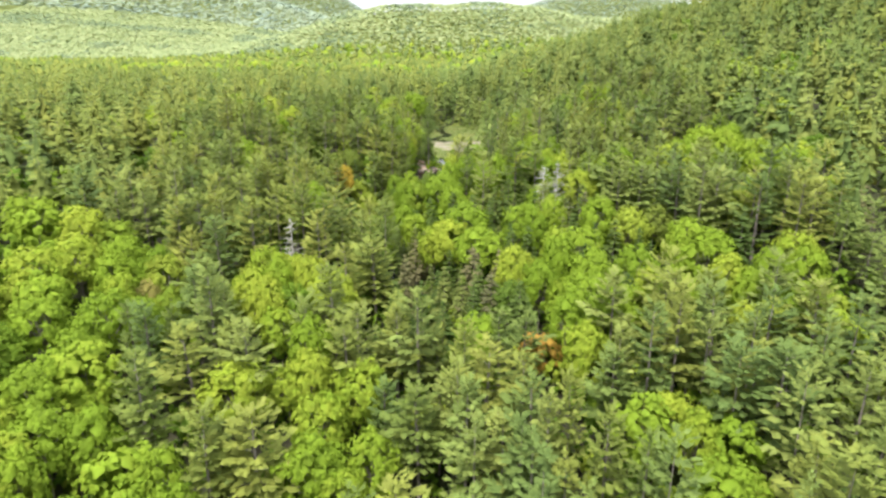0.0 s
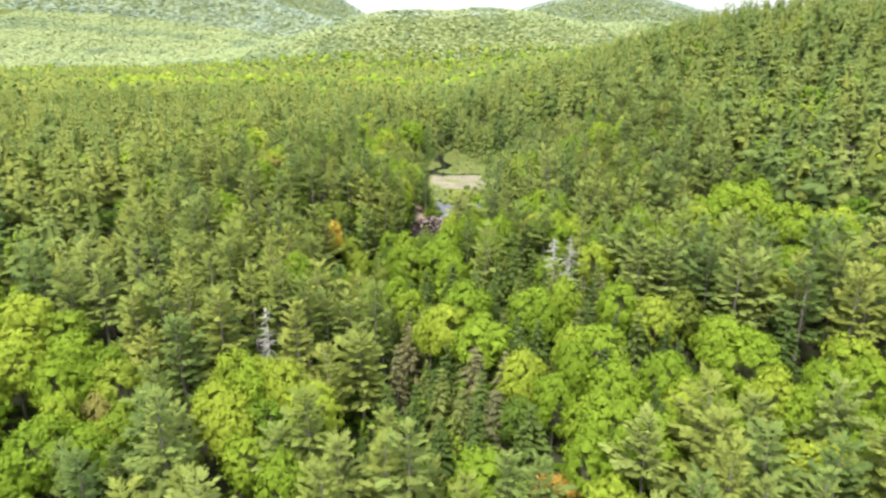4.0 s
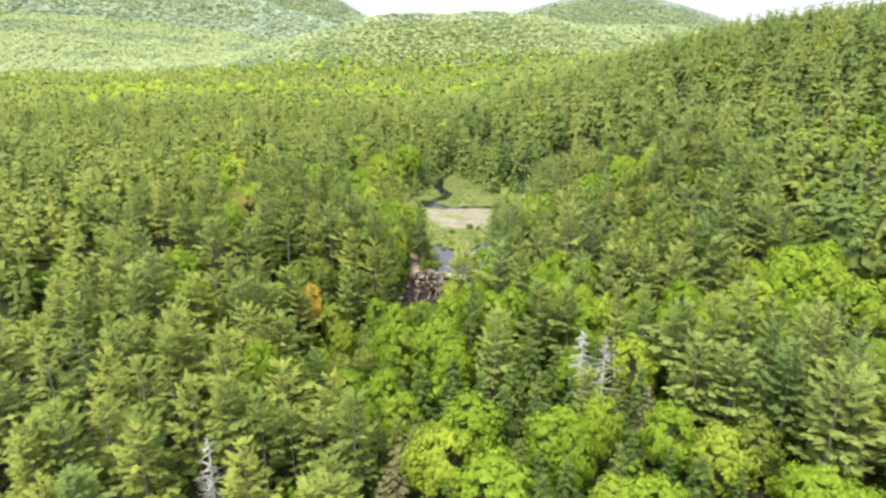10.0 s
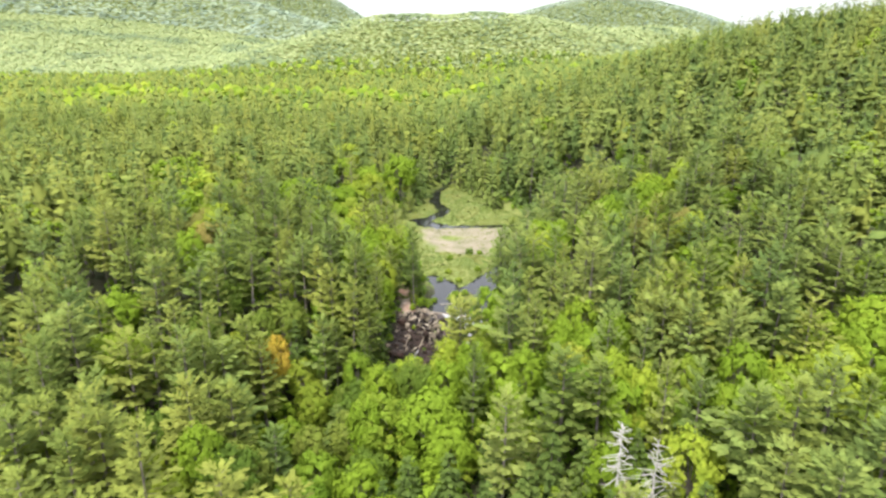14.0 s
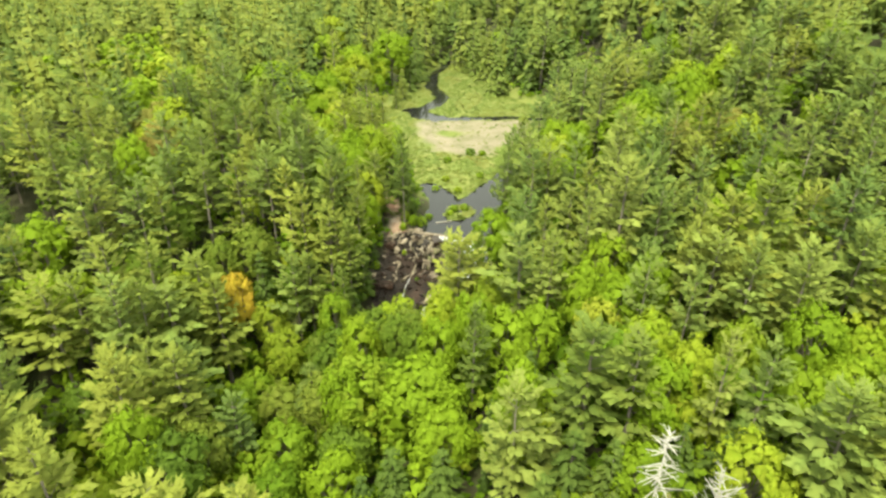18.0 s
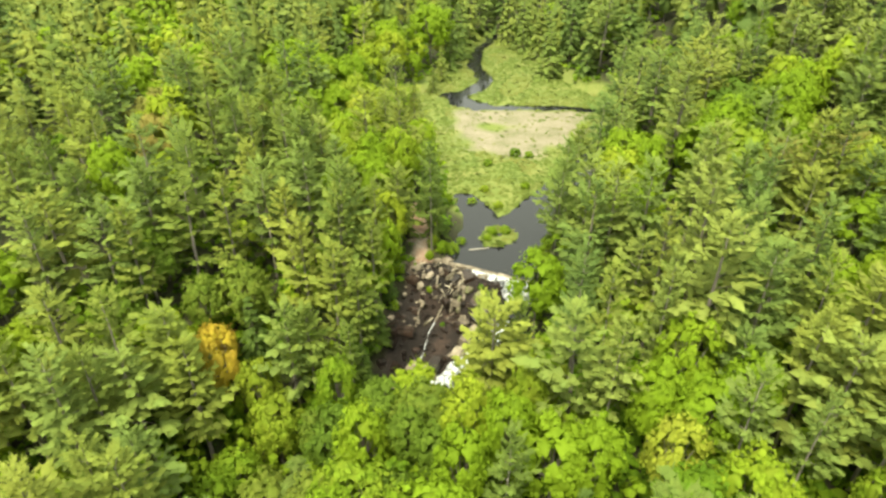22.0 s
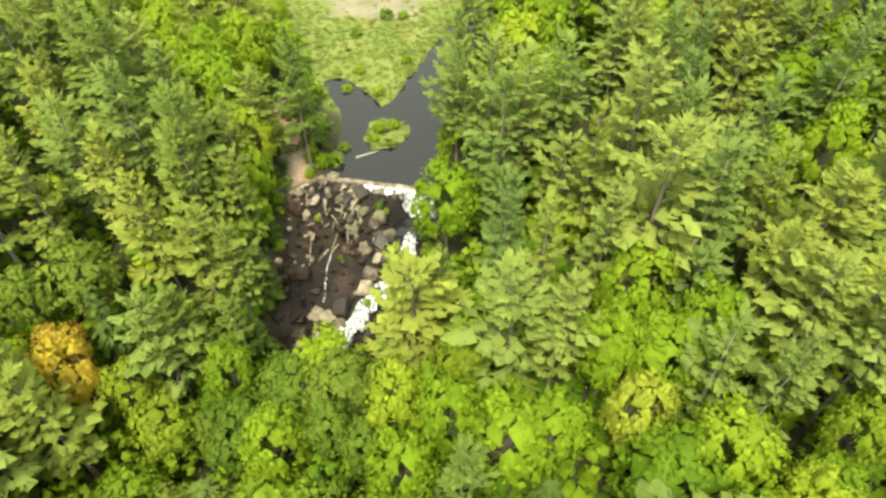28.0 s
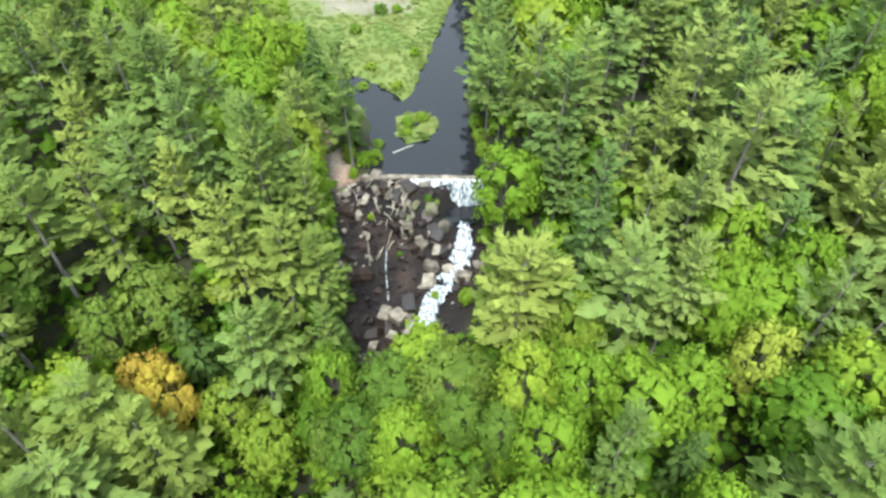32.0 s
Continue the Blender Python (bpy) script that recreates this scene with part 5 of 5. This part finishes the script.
while count < 150:
    x, y = rr.uniform(-13, 11), rr.uniform(198, 228.5)
    if inside(x, y, GORGE) > 0.2 and float(from_line(x, y, BROOK)) > 1.3 and math.hypot((x - 8.4) / 4.2, (y - 221.3) / 2.6) > 1:
        chute = float(from_line(x, y, [(-4.5, 221), (-5.5, 214), (-10, 205)]))
        if chute < 2.2 and y > 211 and rr.random() < 0.7:
            continue
        boulder(x, y, rr.choice((0.5, 0.7, 1.0, 1.4, 1.9)) * rr.uniform(0.8, 1.25), "wet" if rr.random() < (0.98 if chute < 4.0 or y < 212 else 0.86) else "pale", rr)
        count += 1
for k in range(30):      # stones of the bank below the path
    x, y = rr.uniform(-11, -6.2), rr.uniform(216, 231)
    boulder(x, y, rr.uniform(0.25, 0.9), "pale", rr, 0.05)

# rubble between the larger blocks
pieces = []
rg = np.random.RandomState(31)
while len(pieces) < 420:
    x, y = rg.uniform(-13, 11), rg.uniform(197, 228)
    if inside(x, y, GORGE) < 0.3 or math.hypot((x - 8.4) / 4.2, (y - 221.3) / 2.6) < 1:
        continue
    me = STONES["wet", len(pieces) % 7]
    co = np.array([v.co for v in me.vertices])
    tr = np.array([list(f.vertices) for f in me.polygons if len(f.vertices) == 3])
    a, sz = rg.uniform(0, 6.3), rg.uniform(0.2, 0.6)
    rot = np.array([[math.cos(a), -math.sin(a), 0], [math.sin(a), math.cos(a), 0], [0, 0, 1]])
    pieces.append(((co * sz) @ rot.T + np.array([x, y, float(land(x, y)) + sz * 0.1]), tr))
v, t = join(pieces)
tagged(new("rubble", mesh_from("rubble", v, t, WET_ROCK)), "loose dark wet rubble between the blocks", "rubble", "", "stuff")

# driftwood heaped on the left half of the ledge
for k in range(34):
    x, y = rr.uniform(-7.5, 2.6), rr.uniform(219.5, 228.0)
    a, length = rr.gauss(-1.9, 0.55), rr.uniform(0.8, 2.6)
    x2, y2 = x + math.cos(a) * length, y + math.sin(a) * length
    if inside(x2, y2, GORGE) < 0:
        continue
    p0, p1 = np.array([x, y, float(land(x, y)) + 0.75]), np.array([x2, y2, float(land(x2, y2)) + rr.uniform(0.5, 0.9)])
    r0 = rr.uniform(0.04, 0.1)
    bent = (p0 + p1) / 2 + np.array([rr.uniform(-0.15, 0.15), 0, 0.08])
    v, t = join([stick(p0, bent, r0, r0 * 0.85, 6), stick(bent, p1, r0 * 0.85, r0 * 0.5, 6), stick(bent, bent + np.array([rr.uniform(-0.5, 0.5), 0.2, 0.4]), r0 * 0.4, 0.02, 4)])
    tagged(new("driftwood_log", mesh_from("driftwood_log", v, t, LOG_WOOD, shade=True)), "bleached driftwood log lying on the rock ledge", "log", "driftwood on the ledge")

# the weir: a low sill of laid stones
weir = tagged(new("weir"), "low sill of laid stones that holds back the pool", "weir")
A_, B_ = Vector((-3.0, 229.1, 0)), Vector((12.6, 223.5, 0))
n_st = 15
for k in range(n_st):
    me = block(120 + k % 5, 1.0, 1.0, 1.0) if k < 5 else weir.children[k % 5].data
    if k < 5:
        me.materials.append(GREY_ROCK)
    ob = new("stone", me)
    ob.parent = weir
    c = A_.lerp(B_, (k + 0.5) / n_st)
    ob.matrix_world = pose(c.x, c.y, -0.62, 0, 0, math.degrees(math.atan2(B_.y - A_.y, B_.x - A_.x)) + rr.uniform(-4, 4)) @ Matrix.Diagonal((1.25, 0.75, 1.45 + rr.uniform(-0.05, 0.05), 1))

m, n, l, out = material("white_water")
geo, mp, tex, p = n.new("ShaderNodeNewGeometry"), n.new("ShaderNodeMapping"), n.new("ShaderNodeTexNoise"), n.new("ShaderNodeBsdfPrincipled")
mp.inputs["Scale"].default_value = (2.6, 1.2, 0.7)
tex.inputs["Scale"].default_value, tex.inputs["Detail"].default_value = 1.5, 6
l.new(geo.outputs["Position"], mp.inputs[0])
l.new(mp.outputs[0], tex.inputs[0])
r = ramp(n, [(0.38, (0.04, 0.04, 0.04)), (0.49, (0.33, 0.35, 0.38)), (0.64, (0.78, 0.79, 0.80))])
l.new(tex.outputs[0], r.inputs[0])
l.new(r.outputs[0], p.inputs["Base Color"])
p.inputs["Roughness"].default_value = 0.35
bump = n.new("ShaderNodeBump")
bump.inputs["Strength"].default_value, bump.inputs["Distance"].default_value = 0.7, 0.15
l.new(tex.outputs[0], bump.inputs["Height"])
l.new(bump.outputs[0], p.inputs["Normal"])
l.new(p.outputs[0], out.inputs[0])
FOAM = m


def stream(name, line, width, lift, mat, label, seed, rough_up=0.12, step=0.5, heights=None):
    """Running water: a bumpy ribbon along a line, on the ground or at given heights."""
    rng = np.random.RandomState(seed)
    line = np.asarray(line, float)
    d = np.concatenate([[0], np.cumsum(np.hypot(*(line[1:, :2] - line[:-1, :2]).T))])
    s_ = np.arange(0, d[-1], step)
    x, y = np.interp(s_, d, line[:, 0]), np.interp(s_, d, line[:, 1])
    z = np.interp(s_, d, heights) if heights is not None else land(x, y) + lift
    tx, ty = np.gradient(x), np.gradient(y)
    q = np.hypot(tx, ty)
    px, py = -ty / q, tx / q
    k = 7
    across = np.linspace(-1, 1, k)
    w = np.interp(s_, d, width) if np.ndim(width) else np.full(len(s_), width)
    w = w * (1 + 0.22 * waves(s_, s_ * 0, 2.5, seed))
    across = across * (1 + rng.normal(0, 0.16, (len(s_), k)))
    V = np.stack([x[:, None] + px[:, None] * across * w[:, None] / 2, y[:, None] + py[:, None] * across * w[:, None] / 2,
                  z[:, None] + rng.normal(0, rough_up, (len(s_), k)) - 0.35 * across ** 4], 2).reshape(-1, 3)
    q = (np.arange(len(s_) - 1)[:, None] * k + np.arange(k - 1)).ravel()
    T = np.concatenate([np.stack([q, q + 1, q + k + 1], 1), np.stack([q, q + k + 1, q + k], 1)])
    return tagged(new(name, mesh_from(name, V, T, mat, shade=True)), label, "water", kind="structure")


stream("cascade", [(7.6, 220.0), (7.2, 218), (6.2, 215.6), (2.5, 212.8), (0, 210.4), (-2.6, 207.6), (-5, 205.2), (-7.8, 201), (-10.5, 197.5)],
       [1.2, 2.1, 2.7, 2.6, 2.3, 2.3, 2.4, 2.8, 2.2], 0.5, FOAM, "white water rushing down between the rocks", 3, 0.18, 0.4)
stream("brook", [(-10, 198), (-16, 193), (-22, 189), (-22, 178), (-14, 160), (-9, 130), (-6, 100), (-4, 40)], [2.2, 2.2, 2, 1.3, 1.2, 1.2, 1.2, 1.2], 0.1, WATER, "narrow dark brook under the trees", 4, 0.03, 1.5)
stream("riffle", [(-10.3, 197.8), (-12.6, 195.6), (-14, 194.6)], 2.4, 0.35, FOAM, "short white riffle in the brook", 6)
stream("trickle", [(-3.6, 220.4), (-4.2, 218.4), (-4.8, 216.4), (-5.2, 214.2), (-5.6, 212.6)], 0.2, 0.22, FOAM, "thin white trickle down the dark rock", 7, 0.04, 0.3)

# the curtain over the weir, longer and steeper towards its far end
rng = np.random.RandomState(8)
cu, cv = np.meshgrid(np.linspace(0, 1, 46), np.linspace(0, 1, 12))
drop = np.interp(cu, [0, 0.3, 0.45, 0.6, 1], [0.3, 0.5, 1.5, 3.9, 4.1])
bx, by = 1.0 + (12.0 - 1.0) * cu, 227.15 + (223.35 - 227.15) * cu
reach_ = np.interp(cu, [0, 0.45, 0.6, 1], [0.45, 1.0, 1.5, 1.4]) * cv
V = np.stack([bx - 0.34 * reach_ + rng.normal(0, 0.02, cu.shape), by - 0.1 - 0.94 * reach_ + 0.14 * np.sin(cu * 60 + rng.uniform(0, 1, cu.shape)) * cv,
              0.16 - drop * cv ** 1.5 + rng.normal(0, 0.05, cu.shape) * cv], 2).reshape(-1, 3)
q = (np.arange(11)[:, None] * 46 + np.arange(45)).ravel()
T = np.concatenate([np.stack([q, q + 46, q + 47], 1), np.stack([q, q + 47, q + 1], 1)])
tagged(new("waterfall", mesh_from("waterfall", V, T, FOAM, shade=True)), "white curtain of water falling over the weir", "waterfall", kind="structure")
pool_edge = [(8.4 + 3.7 * math.cos(a) , 221.1 + 2.2 * math.sin(a), -3.75) for a in np.linspace(0, 6.28, 25)[:-1]]
me = bpy.data.meshes.new("plunge_pool")
me.from_pydata(pool_edge, [], [tuple(range(24))])
me.materials.append(WATER)
tagged(new("plunge_pool", me), "dark plunge pool under the fall", "water", kind="structure")


# ---- shrubs, sedge and a fallen log in the marsh ----
def shrub(x, y, size, sort, wide=1.0, label="rounded bright green shrub on the marsh"):
    shape, mat = LEAF[sort]
    i = rr.randrange(VARIANTS[shape])
    if ("shrub", sort, i) not in MADE:
        v, t, yg, ng = FAIR[shape, i][0]
        v = v - np.array([0, 0, v[:, 2].min()])
        MADE["shrub", sort, i] = mesh_from("shrub", v, t, mat, shade=True, young=yg, normals=ng)
    ob = new("shrub", MADE["shrub", sort, i])
    tagged(ob, label, "shrub", "shrubs of the marsh")
    ob.matrix_world = pose(x, y, float(land(x, y)) - 0.1, 0, 0, rr.uniform(0, 360)) @ Matrix.Diagonal((size * wide, size * wide, size, 1))


for x, y, size, sort, wide in ((4, 270, 0.16, "green", 1.5), (10.3, 276, 0.2, "green", 1.5), (13.5, 275.5, 0.15, "lime", 1.6), (-1.6, 232.5, 0.24, "lime", 1.0), (-3.4, 231.2, 0.27, "lime", 0.8),
                               (-0.4, 236, 0.2, "lime", 1.1), (5.2, 239, 0.15, "lime", 1.5), (7.6, 239.5, 0.16, "lime", 1.4), (4.4, 236.8, 0.12, "lime", 1.4), (-4, 250, 0.22, "lime", 1.2),
                               (1, 252, 0.2, "lime", 1.2), (6.3, 249, 0.15, "lime", 1.3), (12, 258, 0.15, "lime", 1.4), (3.5, 256, 0.14, "lime", 1.5), (-10.3, 225, 0.22, "lime", 0.9),
                               (-10.5, 219, 0.2, "lime", 0.9), (-5.0, 222.4, 0.12, "lime", 0.9), (3.6, 223.2, 0.13, "green", 1.0), (4.6, 222.4, 0.1, "green", 0.9), (-2.4, 217.4, 0.1, "green", 0.9), (0.4, 210.6, 0.14, "lime", 0.9), (9.6, 216.4, 0.25, "lime", 0.9),
                               (11, 213.5, 0.28, "green", 1.0), (-12.2, 212, 0.25, "green", 1.0), (4.6, 209.6, 0.25, "lime", 1.0), (13.8, 228.5, 0.25, "green", 1.0), (14.2, 231.5, 0.26, "green", 0.9), (15.0, 235, 0.24, "lime", 1.0), (16.6, 238.6, 0.26, "green", 0.9), (18.2, 242.2, 0.24, "green", 1.0), (20.6, 247.5, 0.24, "lime", 1.0), (-5.2, 233, 0.26, "lime", 0.8), (-5.6, 229.6, 0.2, "lime", 0.8)):
    shrub(x, y, size, sort, wide)
v, t = join([stick((1.2, 233.2, 0.05), (4.6, 234.1, 0.12), 0.13, 0.09, 7), stick((3.6, 233.8, 0.1), (4.1, 233.3, 0.45), 0.04, 0.02, 4)])
tagged(new("fallen_log", mesh_from("fallen_log", v, t, PALE, shade=True)), "bleached log lying in the shallow pool", "log")

rng = np.random.RandomState(21)
sx, sy = rng.uniform(-24, 45, 16000), rng.uniform(232, 392, 16000)
keep = (np.maximum(inside(sx, sy, MARSH), inside(sx, sy, ISLET)) > 0.2) & (land(sx, sy) > 0.05) & ((inside(sx, sy, REEDS) < 0.5) | (rng.uniform(0, 1, sx.shape) < 0.08))
sx, sy = sx[keep], sy[keep]
pos = np.stack([sx, sy, land(sx, sy) - 0.05], 1)
k = len(pos)
v, t = puffs(pos + np.array([0, 0, 0.12]), np.array([0, 0, 1.0]) + rng.normal(0, 0.2, (k, 3)), rng.normal(0, 1, (k, 3)), rng.uniform(0.25, 0.7, k), rng.uniform(0.08, 0.26, k), 1.3, 5, rng)
tagged(new("sedge", mesh_from("sedge", v, t, SEDGE, np.repeat(np.clip(0.5 + 0.5 * waves(sx, sy, 9, 4), 0, 0.99), 6), True)), "tussocks of green sedge and marsh grass", "grass", "", "stuff")

# ---- standing dead trees ----
for x, y, h in ((25.4, 158.5, 17.4), (27.6, 151.4, 20.9), (-35.3, 139.6, 16.5)):
    v, t = bare_shape(int(x + 100), h)
    snag = new("dead_tree", mesh_from("dead_tree", v, t, DEAD_WOOD, shade=True))
    tagged(snag, "bare grey dead tree with broken branches", "dead tree", "dead trees")
    snag.location = (x, y, float(land(x, y)))
